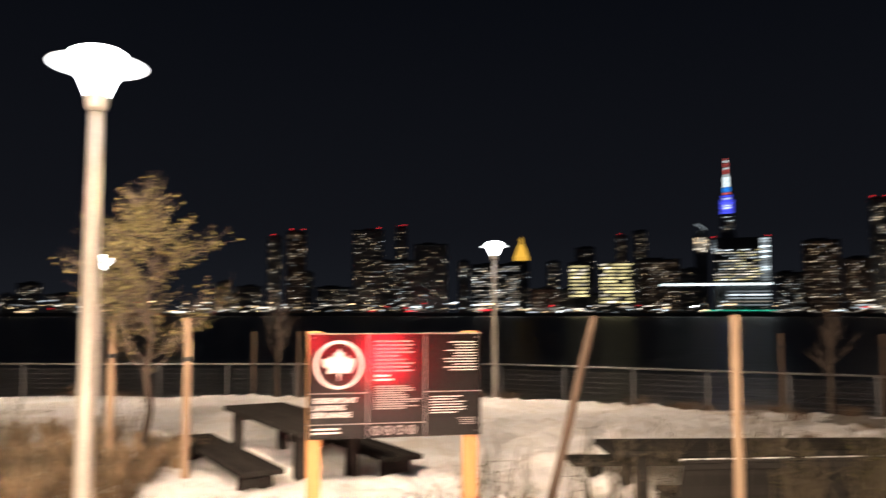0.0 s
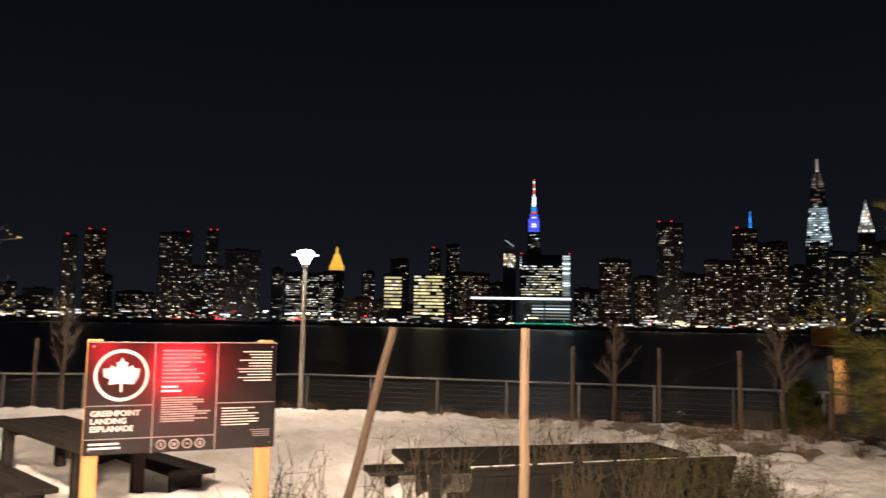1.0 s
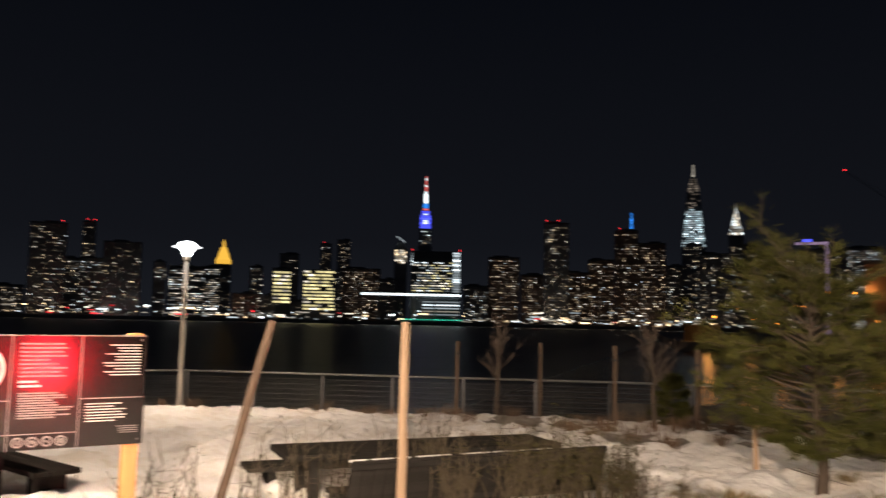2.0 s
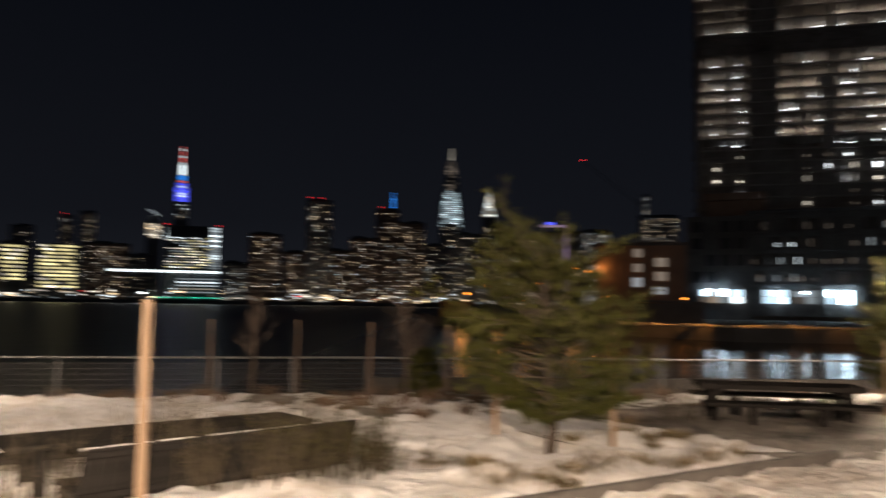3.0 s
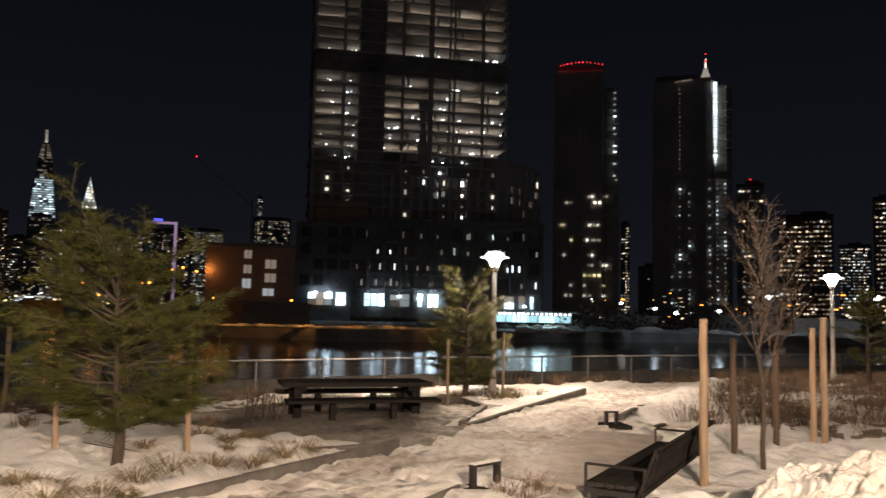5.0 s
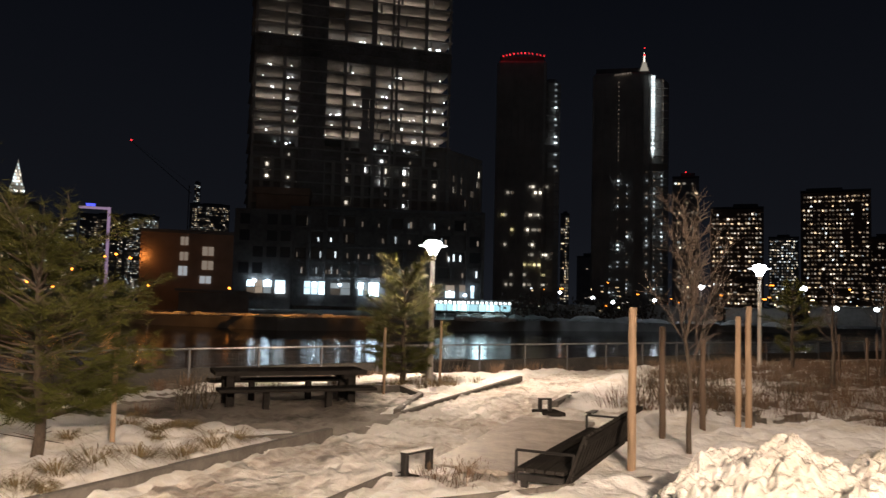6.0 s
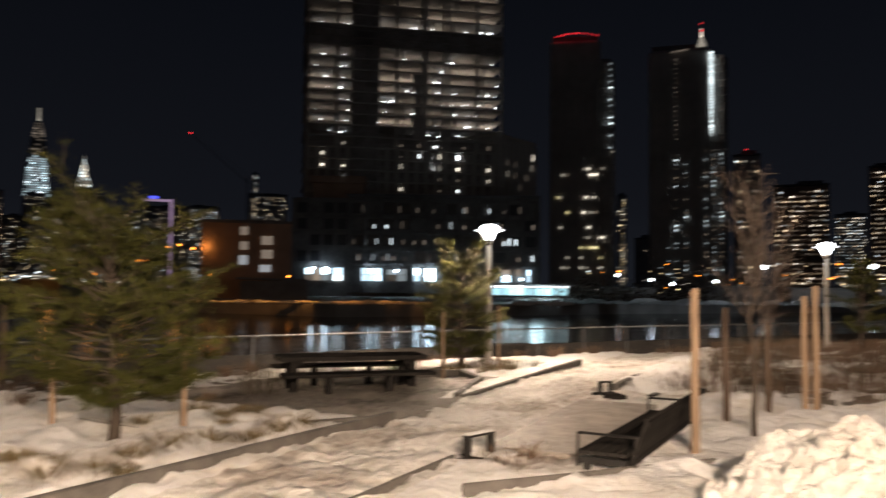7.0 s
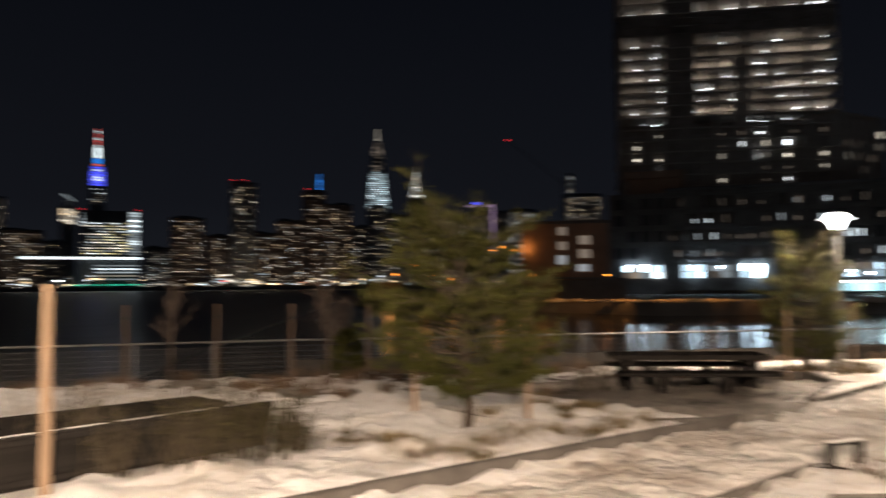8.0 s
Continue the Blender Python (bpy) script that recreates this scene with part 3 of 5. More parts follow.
part("eaves_light", bm, GLOW_WHITE, h, "bright white eaves light")
for x in (-42, -12, 4, 30):
    bm = bmesh.new()
    box(bm, (x, 0.5, 17), (2, 2, 36))
    part("pillar", bm, FACADE, h)

# tower with a blue spire
t = setback_tower("blue_spire_tower", 34.48, 2200, "dark tower with a blue-lit spire")
bm = bmesh.new()
tier(bm, 40, 0, 225)
part("shaft", bm, FACADE, t)
bl = Blocks()
for k in range(9):
    bl.add(-4.2 + 0.32 * k, 4.2 - 0.32 * k, -2, 2, 236 + k * 8, 242.5 + k * 8, 0)
bl.add(5, 12, -3, 3, 238, 252, 1)
bl.make("spire", [GLOW_SKYBLUE, GLOW_ICE], t, "blue-lit spire")

# tall tapering glass tower
t = setback_tower("glass_skyscraper", 38.66, 3200, "tall tapering glass skyscraper lit icy white")
bm = bmesh.new()
tier(bm, 92, 0, 300, 88), tier(bm, 84, 300, 420, 72), tier(bm, 66, 420, 520, 46), tier(bm, 44, 520, 580, 18), tier(bm, 9, 580, 634, 3)
part("shaft", bm, FACADE_GLASS, t)
bl = Blocks()
for j in range(24):
    z = 318 + j * 8.6
    w = 41 - 0.105 * (z - 318)
    x = -w
    while x < w - 4:
        s = rnd.choice((6.0, 9.0, 14.0))
        dim = 1 if z > 455 else 0
        if rnd.random() < (0.88 if z < 440 else 0.28):
            bl.add(x, min(w, x + s - 1), -47 + 0.07 * (z - 300), -44 + 0.07 * (z - 300), z, z + 4.6, rnd.choice((0, 0, 2)) if not dim else 1)
        x += s
bl.add(-42, 42, -47, -44, 306, 314, 0)
bl.make("lit_floors", [GLOW_ICE, WIN_SOFT, WIN_COOL], t, "lit glass floors", "stuff")
bl = Blocks()
for z in range(522, 576, 9):
    w = 21 - 0.22 * (z - 522)
    bl.add(-w, -w * 0.3, -23, -21, z, z + 5, 0), bl.add(w * 0.2, w, -23, -21, z, z + 5, 0)
for z in range(582, 630, 8):
    bl.add(-4.2, 4.2, -6, -4.6, z, z + 6.8, 1)
bl.make("spire", [WIN_SOFT, WIN_WHITE], t, "pale lit spire", "stuff")

# crowned tower with arched lights
t = setback_tower("crowned_skyscraper", 41.41, 3000, "slender skyscraper with a white-lit arched crown")
bm = bmesh.new()
tier(bm, 50, 0, 325), tier(bm, 42, 325, 352), tier(bm, 36, 352, 420, 8), tier(bm, 5, 420, 448, 1)
part("shaft", bm, FACADE, t)
bl = Blocks()
for j, (z, n, w) in enumerate(((330, 7, 24), (341, 6, 22), (352, 5, 17), (363, 5, 15), (374, 4, 13), (385, 4, 11), (396, 3, 8), (407, 2, 6), (418, 1, 3), (429, 1, 2))):
    for i in range(n):
        x = -w + (i + 0.5) * 2 * w / n
        bl.add(x - w / n * 0.7, x + w / n * 0.7, -22 + j, -19 + j, z, z + 7.5, 0 if rnd.random() < 0.7 else 1)
bl.make("arched_lights", [WIN_WHITE, GLOW_WHITE], t, "white crown lights", "stuff")

# lights along the far shore
bl = Blocks()
for k in range(420):
    b = rnd.uniform(-38, 44)
    d = rnd.uniform(1001, 1030)
    x, y, z = d * math.sin(radians(b)), d * math.cos(radians(b)), 1.2 + abs(rnd.gauss(0, 7))
    s = rnd.uniform(0.5, 1.5)
    mi = rnd.choices((0, 1, 2, 3, 4), (5, 9, 3, 0.6, 0.6))[0]
    wide = rnd.choice((1, 1, 2, 5))
    bl.add(x - s * wide, x + s * wide, y - 0.5, y + 0.5, z, z + s * 1.2, mi)
bl.make("shore_lights", [WIN_COOL, WIN_WHITE, DOT_WARM, DOT_RED, DOT_WHITE], None, "scattered street and traffic lights along the far shore", "stuff")["category"] = "lights"
bl = Blocks()
for k in range(34):
    x = -38 + k * 2.3
    bl.add(x, x + 1.6, -0.4, 0.4, 2.6, 3.8, 0)
pier = thing("green_pier_lights", polar(20.3, 999.0, 1.0), "row of green lights along the far quay", "lights")
bm = bmesh.new()
box(bm, (0, 1, 0.5), (80, 2, 3.4))
part("quay_wall", bm, FACADE, pier)
bl.make("lights", [DOT_GREEN], pier, "green lights", "stuff")

# ---- across the creek ----
def repeat(name, owner, bm, material, spots):
    """One mesh set at several places under its owner, each an object."""
    first = None
    for x, y, z, sx in spots:
        if first is None:
            first = ob = part(name, bm, material, owner)
        else:
            ob = new(name, first.data)
            ob.parent = owner
        ob.location, ob.scale = (x, y, z), (sx, 1, 1)


STOREY = 2.93
t = thing("unfinished_tower", polar(63.3, 208.7, -1.2) @ pose(0, 0, 0, 0, 0, 9.5), "concrete high-rise under construction with bare lit floors", "building")
bm = bmesh.new()
box(bm, (0, 20, 60), (51.5, 22, 120))
part("core", bm, SITE_GREY, t)
bm = bmesh.new()
box(bm, (-11.0, 4.6, 60), (6.8, 9.4, 120))
part("shear_wall", bm, SITE_GREY, t, "closed lift shaft of raw concrete")
levels = [62.2 + STOREY * k for k in range(-7, 1)] + [70.9 + STOREY * k for k in range(16)]
low_levels = [41.7 - STOREY * k for k in range(1, 13)]
bm = bmesh.new()
box(bm, (0, 0, 0), (52.6, 30.6, 0.34), bevel=0.03)
repeat("floor_slab", t, bm, FACADE, [(0, 15.0, z - 0.17, 1 + 0.006 * math.sin(3 * z)) for z in levels + low_levels])
bm = bmesh.new()
box(bm, (0, 15.0, 67.9), (52.4, 30.2, 5.2))
part("service_floor", bm, SITE_GREY, t, "dark service floor")
bm = bmesh.new()
box(bm, (0, 0, 0), (52.9, 30.6, 0.25))
repeat("service_band", t, bm, SITE_GREY, [(0, 14.9, z, 1) for z in (65.6, 67.6, 69.6)])
bm = bmesh.new()
box(bm, (0, 0.35, 0), (1, 0.7, 78))
repeat("column", t, bm, FACADE, [(x, 0, 78, w) for x, w in ((-25.9, 0.5), (-18.5, 0.75), (-2.8, 0.8), (4.75, 1.3), (9.9, 0.45), (11.2, 0.6), (19.1, 0.85), (25.9, 0.5))])
bm = bmesh.new()
box(bm, (0, 0.3, 0), (1, 0.5, 38))
repeat("low_column", t, bm, FACADE, [(-25.9 + k * 2.6, 0, 20, 0.9) for k in range(21)])
BAYS = ((-25.4, -19.0), (-18.0, -14.6), (-7.4, -3.3), (-2.3, 4.0), (5.5, 10.6), (11.6, 18.6), (19.6, 25.6))
# panels added to close part of a bay, the wide ones to darken one
bm = bmesh.new()
box(bm, (0, 0, 0), (1, 0.12, STOREY - 0.36))
repeat("bay_panel", t, bm, FACADE, [(2.9, 0.5, z + 1.28, rnd.uniform(1.4, 3.0)) for z in levels[:6]] + [(x + rnd.uniform(0.4, 2.0), 0.5, z + 1.28, rnd.uniform(0.25, 0.8)) for z in levels for x, _ in BAYS[3:] if rnd.random() < 0.45])
bm = bmesh.new()
box(bm, (0, 0, 0), (1, 0.2, STOREY - 0.3))
repeat("infill_panel", t, bm, SITE_GREY, [(0.5 * (a + c), 1.0, z + 1.3, c - a + 1.2) for z in low_levels for a, c in BAYS])
bl = Blocks()
for z in levels:
    for a, c in BAYS:
        if rnd.random() < 0.10 or z < 43:
            continue
        deep = rnd.uniform(6.2, 7.6)
        bl.add(a + 0.2, c - 0.2, deep, deep + 0.14, z + 1.25, z + 1.36, 0)
for z in levels[:9]:
    for a, c in BAYS:
        for _ in range(rnd.choice((0, 1, 1, 2, 2, 3))):
            x, y, q = rnd.uniform(a, c), rnd.uniform(3.5, 5.5), rnd.uniform(0.08, 0.17)
            up = z + 0.30 * y + rnd.uniform(0.05, 0.5)
            bl.add(x - q, x + q, y, y + 0.2, up, up + 2.1 * q, 1)
for x in (19.9, 22.0):
    bl.add(x, x + 0.55, 0.4, 0.7, 70.9, 71.7, 1)
for z in low_levels:
    for x in (-22.0, -16.6, -1.4, 3.4, 7.8, 9.0, 14.0, 15.6, 22.5):
        if rnd.random() < 0.6:
            q = rnd.uniform(0.10, 0.34)
            bl.add(x - q, x + q, 0.60, 0.88, z + 0.7, z + rnd.uniform(1.0, 2.0), rnd.choice((2, 3, 3, 3, 2, 1)))
bl.add(-7.2, -5.4, 0.6, 0.88, 14.6, 16.7, 4)
bl.make("work_lights", [TUBE, DOT_WHITE, WIN_WHITE, WIN_SOFT, WIN_YELLOW], t, "bare white work lights", "stuff")

# lower wing behind the tower, seen along its long side
q = thing("rear_wing", pose(200.8, 73.9, -1.2, 0, 0, -12.7), "lower concrete wing with a few lit windows", "building")
bm = bmesh.new()
box(bm, (10.2, 8, 21.8), (20.4, 16, 43.6))
part("wall", bm, FACADE, q)
bm = bmesh.new()
box(bm, (10.2, 8, 44.0), (21.0, 16.6, 0.9), bevel=0.1)
part("roof", bm, POLE_PAINT, q, "pale parapet")
bm = bmesh.new()
box(bm, (0, 0, 21.5), (1.1, 0.7, 43))
repeat("pier", q, bm, FACADE, [(0.6 + 3.2 * k, -0.3, 0, 1) for k in range(7)])
bl = Blocks()
for j in range(12):
    for i in range(12):
        if rnd.random() < (0.34 if j > 8 else 0.10):
            bl.add(1.6 + i * 1.6, 2.3 + i * 1.6, -0.2, 0.05, 5 + j * 3.1, 6.7 + j * 3.1, rnd.choice((0, 1, 1)))
bl.make("lit_glazing", [WIN_WHITE, WIN_SOFT], q, "lit rooms", "stuff")

p = thing("podium_building", polar(64.4, 196, -1.2), "dark concrete podium with a lit ground floor", "building")
bm = bmesh.new()
box(bm, (5.6, 10, 13), (48, 14, 24), )
box(bm, (-25, 8, 12), (14, 12, 25))
part("wall", bm, SITE_DARK, p)
# the light on the terrace edge is put into a paler material
bm = bmesh.new()
box(bm, (-21.0, 9, 29.3), (13.8, 12, 1.7), bevel=0.1)
box(bm, (-21.0, 10, 26.5), (13.0, 10, 4.2))
part("terrace", bm, FACADE_WARM, p, "set-back terrace edge, coloured pale for the light on it")
bm = bmesh.new()
box(bm, (0, 0, 0), (48.6, 1.2, 0.7))
repeat("ledge", p, bm, SITE_DARK, [(5.6, 3.0, z, 1) for z in range(8, 26, 4)])
bm = bmesh.new()
box(bm, (0, 0, 0), (0.8, 0.8, 24))
repeat("pier", p, bm, SITE_DARK, [(-18 + k * 3.95, 2.6, 13, 1) for k in range(13)])
bm = bmesh.new()
box(bm, (5.6, 10, 25.3), (48.6, 14.6, 0.7), bevel=0.08)
part("roof", bm, ROOF, p)
bl = Blocks()
for x0, x1 in ((-28.6, -22.6), (-21.8, -19.2), (-14.8, -9.6), (-8.4, -3.4), (-1.6, -0.2), (1.0, 3.6), (20.0, 22.5), (23.5, 25.2), (26.4, 27.4)):
    n = max(1, int((x1 - x0) / 1.7))
    for k in range(n):
        a, c = x0 + (x1 - x0) * k / n, x0 + (x1 - x0) * (k + 1) / n
        for z0, z1 in ((3.9, 5.4), (5.5, 7.1 - 0.4 * rnd.random())):
            bl.add(a + 0.13, c - 0.13, 1.6, 2.0, z0, z1, rnd.choice((0, 0, 0, 1, 2)))
bl.make("lit_shopfront", [GLOW_SITE, WIN_DIM, WIN_COOL], p, "bright bluish ground-floor windows", "stuff")
for x, z in ((-26.6, 6.9), (-23.4, 6.9), (-12.2, 6.6), (-6.0, 6.4), (2.3, 6.6), (21.2, 5.2), (25.0, 4.6)):
    bm = bmesh.new()
    box(bm, (x, 1.0, z), (0.55, 0.4, 0.45), bevel=0.06)
    part("flood_lamp", bm, FLOOD, p, "glaring bluish flood lamp")
bm = bmesh.new()
box(bm, (0, 0, 0), (2.7, 0.2, 2.6))
repeat("dark_window", p, bm, DARK_GLASS, [(-16.0 + k * 3.95, 2.95, z, 1) for k in range(12) for z in range(10, 24, 4) if rnd.random() < 0.6] + [(-29.5 + k * 3.3, 1.95, z, 0.9) for k in range(4) for z in range(10, 23, 4) if rnd.random() < 0.6])
bl = Blocks()
for k in range(60):
    x, z = rnd.uniform(-17, 29), rnd.choice(range(9, 24, 4))
    bl.add(x - 0.16, x + 0.16, 2.6, 2.8, z, z + rnd.uniform(0.8, 1.8), rnd.choice((0, 1, 0)))
bl.make("lit_glazing", [WIN_SOFT, WIN_COOL], p, "dim windows", "stuff")

# brick building washed by a sodium wall lamp
k = thing("brick_building", polar(52.2, 160, -1.2), "low brick building washed by an orange wall lamp", "building")
bm = bmesh.new()
box(bm, (0, 8, 7.4), (17, 16, 14.8))
part("wall", bm, FACADE_WARM, k)
bm = bmesh.new()
box(bm, (0, 8, 15.0), (17.5, 16.5, 0.6))
part("roof", bm, ROOF, k)
for x, z, w, h in ((-0.6, 13.2, 1.5, 1.6), (-0.6, 10.3, 1.6, 1.6), (-0.7, 7.5, 1.7, 1.8), (3.8, 11.4, 2.2, 1.7), (3.8, 8.7, 2.2, 1.7), (3.5, 5.9, 2.2, 1.4)):
    bm = bmesh.new()
    box(bm, (x - w / 4, -0.1, z), (w / 2 - 0.12, 0.25, h)), box(bm, (x + w / 4, -0.1, z), (w / 2 - 0.12, 0.25, h))
    part("window", bm, WIN_SOFT if z > 8 else WIN_PALE, k)
spot = bpy.data.lights.new("wall_lamp", "POINT")
spot.energy, spot.color, spot.shadow_soft_size = 150, (1.0, 0.42, 0.10), 0.2
so = new("wall_lamp", spot)
so.matrix_world = polar(52.2, 160, -1.2) @ pose(-7.9, -1.0, 10.0)

# dark low shed on the bank before the brick building
sd = thing("bank_shed", polar(54.1, 148, -1.2), "long dark shed on the far creek bank", "building")
bm = bmesh.new()
box(bm, (0, 3, 1.7), (12, 6, 3.4))
part("wall", bm, ROOF, sd)
bm = bmesh.new()
box(bm, (-0.3, 3, 3.7), (13, 7, 0.4), m=pose(0, 0, 0, 0, 1.5, 0))
part("roof", bm, ROOF, sd)

# two finished towers
def tall_tower(bearing, dist, w, h, label, side_high):
    """A dark shaft with fins, balcony edges and a lower side bay with a rounded corner."""
    b = thing("apartment_tower", polar(bearing, dist, -1.2), label, "building")
    bm = bmesh.new()
    box(bm, (-w * 0.11, 12, h / 2), (w * 0.78, 24, h), bevel=1.2)
    part("wall", bm, FACADE, b)
    bm = bmesh.new()
    box(bm, (w * 0.36, 13, h * side_high / 2), (w * 0.28, 24, h * side_high), bevel=2.2)
    part("side_bay", bm, FACADE, b)
    bm = bmesh.new()
    box(bm, (0, 0, 0), (0.45, 0.8, h * 0.94))
    repeat("fin", b, bm, FACADE, [(-w * 0.47 + i * w * 0.106, -0.3, h * 0.47, 1) for i in range(8)])
    bm = bmesh.new()
    box(bm, (0, 0, 0), (w * 0.26, 1.1, 0.28))
    repeat("balcony", b, bm, FACADE, [(w * 0.36, 0.7, 5 + 3.1 * i, 1) for i in range(int((h * side_high - 6) / 3.1))])
    bm = bmesh.new()
    box(bm, (-w * 0.11, 12, h + 1.2), (w * 0.7, 18, 2.4))
    part("roof", bm, ROOF, b)
    return b


b = tall_tower(75.86, 320, 26, 102, "dark glass tower with a red-lit roof edge", 0.93)
bl = Blocks()
for j in range(15):
    if rnd.random() < 0.8:
        bl.add(10.6, 11.1 + rnd.uniform(0, 0.7), -0.3, 0.4, 58 + j * 2.4, 58.5 + j * 2.4, 0)
bl.add(11.5, 12.0, -0.3, 0.3, 56.3, 56.8, 1)
for z, n in ((14, 4), (18, 6), (26, 2), (32, 7), (38, 6), (47, 4), (49.4, 3), (22, 2), (10, 5)):
    for _ in range(n):
        x = rnd.choice((-9.9, -8.1, -6.2, -0.9, 1.1, 3.0, 4.9, 6.6))
        bl.add(x, x + 0.95, -0.6, -0.2, z, z + 0.95, rnd.choice((1, 1, 2, 3)))
        if rnd.random() < 0.5:
            bl.add(x + 1.05, x + 1.9, -0.6, -0.2, z, z + 0.95, 1)
bl.make("lit_glazing", [WIN_COOL, WIN_WHITE, WIN_YELLOW, WIN_DIM], b, "lit rooms", "stuff")
bl = Blocks()
for i in range(12):
    x = -10.8 + i * 1.5 + rnd.uniform(-0.3, 0.3)
    bl.add(x, x + 0.5, -0.8, -0.2, 103.2 + 1.2 * math.sin(math.pi * i / 11), 103.7 + 1.2 * math.sin(math.pi * i / 11), 0)
bl.make("roof_edge_light", [DOT_RED], b, "red roof lights", "stuff")
b = tall_tower(83.1, 330, 30.6, 99, "dark tower with a bright vertical light strip and peaked crown", 0.975)
bl = Blocks()
for j in range(31):
    w = 0.75 if j > 9 else 0.5 * rnd.random() + 0.1
    bl.add(8.9 - w, 8.9 + w, -0.9, -0.25, 63.0 + j * 1.1, 63.75 + j * 1.1, 0)
bl.add(8.2, 9.6, -0.9, -0.25, 66.3, 67.4, 0), bl.add(8.3, 9.5, -0.9, -0.25, 71.8, 72.9, 0)
for x, top, odds in ((-8.0, 24, 0.4), (-4.9, 58, 0.62), (-1.3, 55, 0.55), (6.4, 58, 0.72), (9.3, 58, 0.7), (12.2, 58, 0.5)):
    z = 8.0
    while z < top:
        if rnd.random() < odds:
            bl.add(x, x + rnd.uniform(0.3, 0.75), -0.9, -0.3, z, z + 0.55, rnd.choice((1, 1, 2, 3)))
        z += 1.75
for j in range(18):
    bl.add(-4.8, -4.5, -0.9, -0.3, 62 + j * 1.9, 62.5 + j * 1.9, 2), bl.add(12.6, 13.0, -0.5, 0.2, 62 + j * 1.9, 62.5 + j * 1.9, 2)
for i in range(7):
    bl.add(-6.5 + i, -5.8 + i, -0.9, -0.3, 97.4 + 0.1 * i, 98.0 + 0.1 * i, 2)
bl.make("light_strip", [GLOW_WHITE, WIN_COOL, WIN_SOFT, WIN_DIM], b, "white light strips", "stuff")
strip = bpy.data.lights.new("strip_glow", "AREA")
strip.shape, strip.size, strip.size_y, strip.energy, strip.color = "RECTANGLE", 1.2, 30.0, 160, (0.85, 0.9, 1.0)
so = new("strip_glow", strip)
so.matrix_world = polar(83.1, 330, -1.2) @ pose(8.9, -3.2, 81, -90, 0, 0)
bm = bmesh.new()
tier(bm, 3.4, 100, 104, 1.2), rod(bm, (0, 0, 104), (0, 0, 108), 0.3, 0.1, 6)
bmesh.ops.translate(bm, verts=bm.verts, vec=(5.4, 4, 0))
part("crown", bm, [WIN_WHITE], b, "small lit peaked crown")
beacon(b, 5.4, 105.5, 0.45), beacon(b, 5.4, 108.5, 0.3)


# street lamps across the creek
def far_lamp(bearing, dist, z, material, r):
    s = thing("street_lamp", polar(bearing, dist, -1.2), "far street lamp with a glaring head", "lamp", "far street lamps")
    bm = bmesh.new()
    rod(bm, (0, 0, 0), (0, 0, z + 1.2), 0.10, 0.07, 6)
    part("pole", bm, STEEL_DARK, s)
    bm = bmesh.new()
    bmesh.ops.create_icosphere(bm, subdivisions=1, radius=r, matrix=Matrix.Translation((0, -0.2, z + 1.2)) @ Matrix.Diagonal((1, 1, 0.8, 1)))
    part("lamp_head", bm, material, s)
    return s


for bearing, dist, z, r in ((88.0, 140, 5.1, 0.55), (94.4, 140, 5.1, 0.6), (96.3, 120, 2.0, 0.4), (98.6, 120, 2.0, 0.4), (78.4, 170, 4.2, 0.42), (80.7, 170, 3.2, 0.45), (82.1, 170, 2.4, 0.5), (84.9, 170, 3.0, 0.45)):
    far_lamp(bearing, dist, z, DOT_WHITE, r)
for bearing, dist, z in ((47.0, 150, 8.0), (47.7, 150, 8.5), (48.6, 150, 7.9), (49.8, 150, 3.2), (55.1, 150, 3.1), (45.1, 150, 5.6), (45.6, 150, 5.6), (41.5, 152, 5.2), (40.0, 155, 3.6), (42.5, 150, 3.2), (44.0, 150, 2.6)):
    far_lamp(bearing, dist, z, DOT_ORANGE, 0.27)
for bearing, dist, watts in ((39.6, 166, 320), (42.2, 157, 160), (44.2, 142, 90), (47.5, 140, 90), (50.5, 126, 24)):
    m = polar(bearing, dist, 2.2 if dist > 120 else 0.5)
    bulb(*m.translation, watts, (1.0, 0.42, 0.10), 1.0)
# unseen spots added in front of the bank, to light its edge orange
for bearing, watts in ((48.5, 110), (51.0, 180), (53.6, 150), (56.3, 200), (59.4, 170), (62.4, 130), (65.2, 70)):
    data = bpy.data.lights.new("bank_edge_fill", "SPOT")
    data.energy, data.color, data.shadow_soft_size, data.spot_size, data.spot_blend = watts, (1.0, 0.40, 0.09), 0.2, radians(110), 0.6
    new("bank_edge_fill", data).matrix_world = look(polar(bearing, 117.2, 0.9).translation, polar(bearing, 119.2, -1.0).translation)

for bearing, dist, z, watts in ((88.0, 140, 4.6, 500), (94.4, 140, 4.6, 500), (80.7, 138, 4.0, 220), (84.9, 140, 4.0, 220), (98.0, 122, 2.4, 150)):
    m = polar(bearing, dist - 1.0, z)
    bulb(*m.translation, watts, (0.75, 0.88, 1.0), 0.4)

w = thing("waterfront_wall", polar(57.0, 119, -1.2), "low snowy bank edge lit orange by street lamps", "bank")
bm = bmesh.new()
for i in range(60):
    h = 0.35 + 0.6 * abs(noise.noise(Vector((i * 0.31, 2.0, 0))))
    box(bm, (-21 + i * 0.72, 0.25 * noise.noise(Vector((i * 0.5, 0, 3))), h / 2), (0.95, 0.5 + 0.3 * (i % 2), h), bevel=0.14)
part("snow_edge", bm, SNOW_TROD, w)
s = thing("shed", polar(39.2, 172, -1.2), "low shed lit by orange lamps on the point", "building")
bm = bmesh.new()
box(bm, (0, 2, 1.6), (7, 4, 3.2))
part("wall", bm, SOIL, s)
bm = bmesh.new()
box(bm, (0, 2, 3.3), (7.5, 4.5, 0.25))
part("roof", bm, ROOF, s)

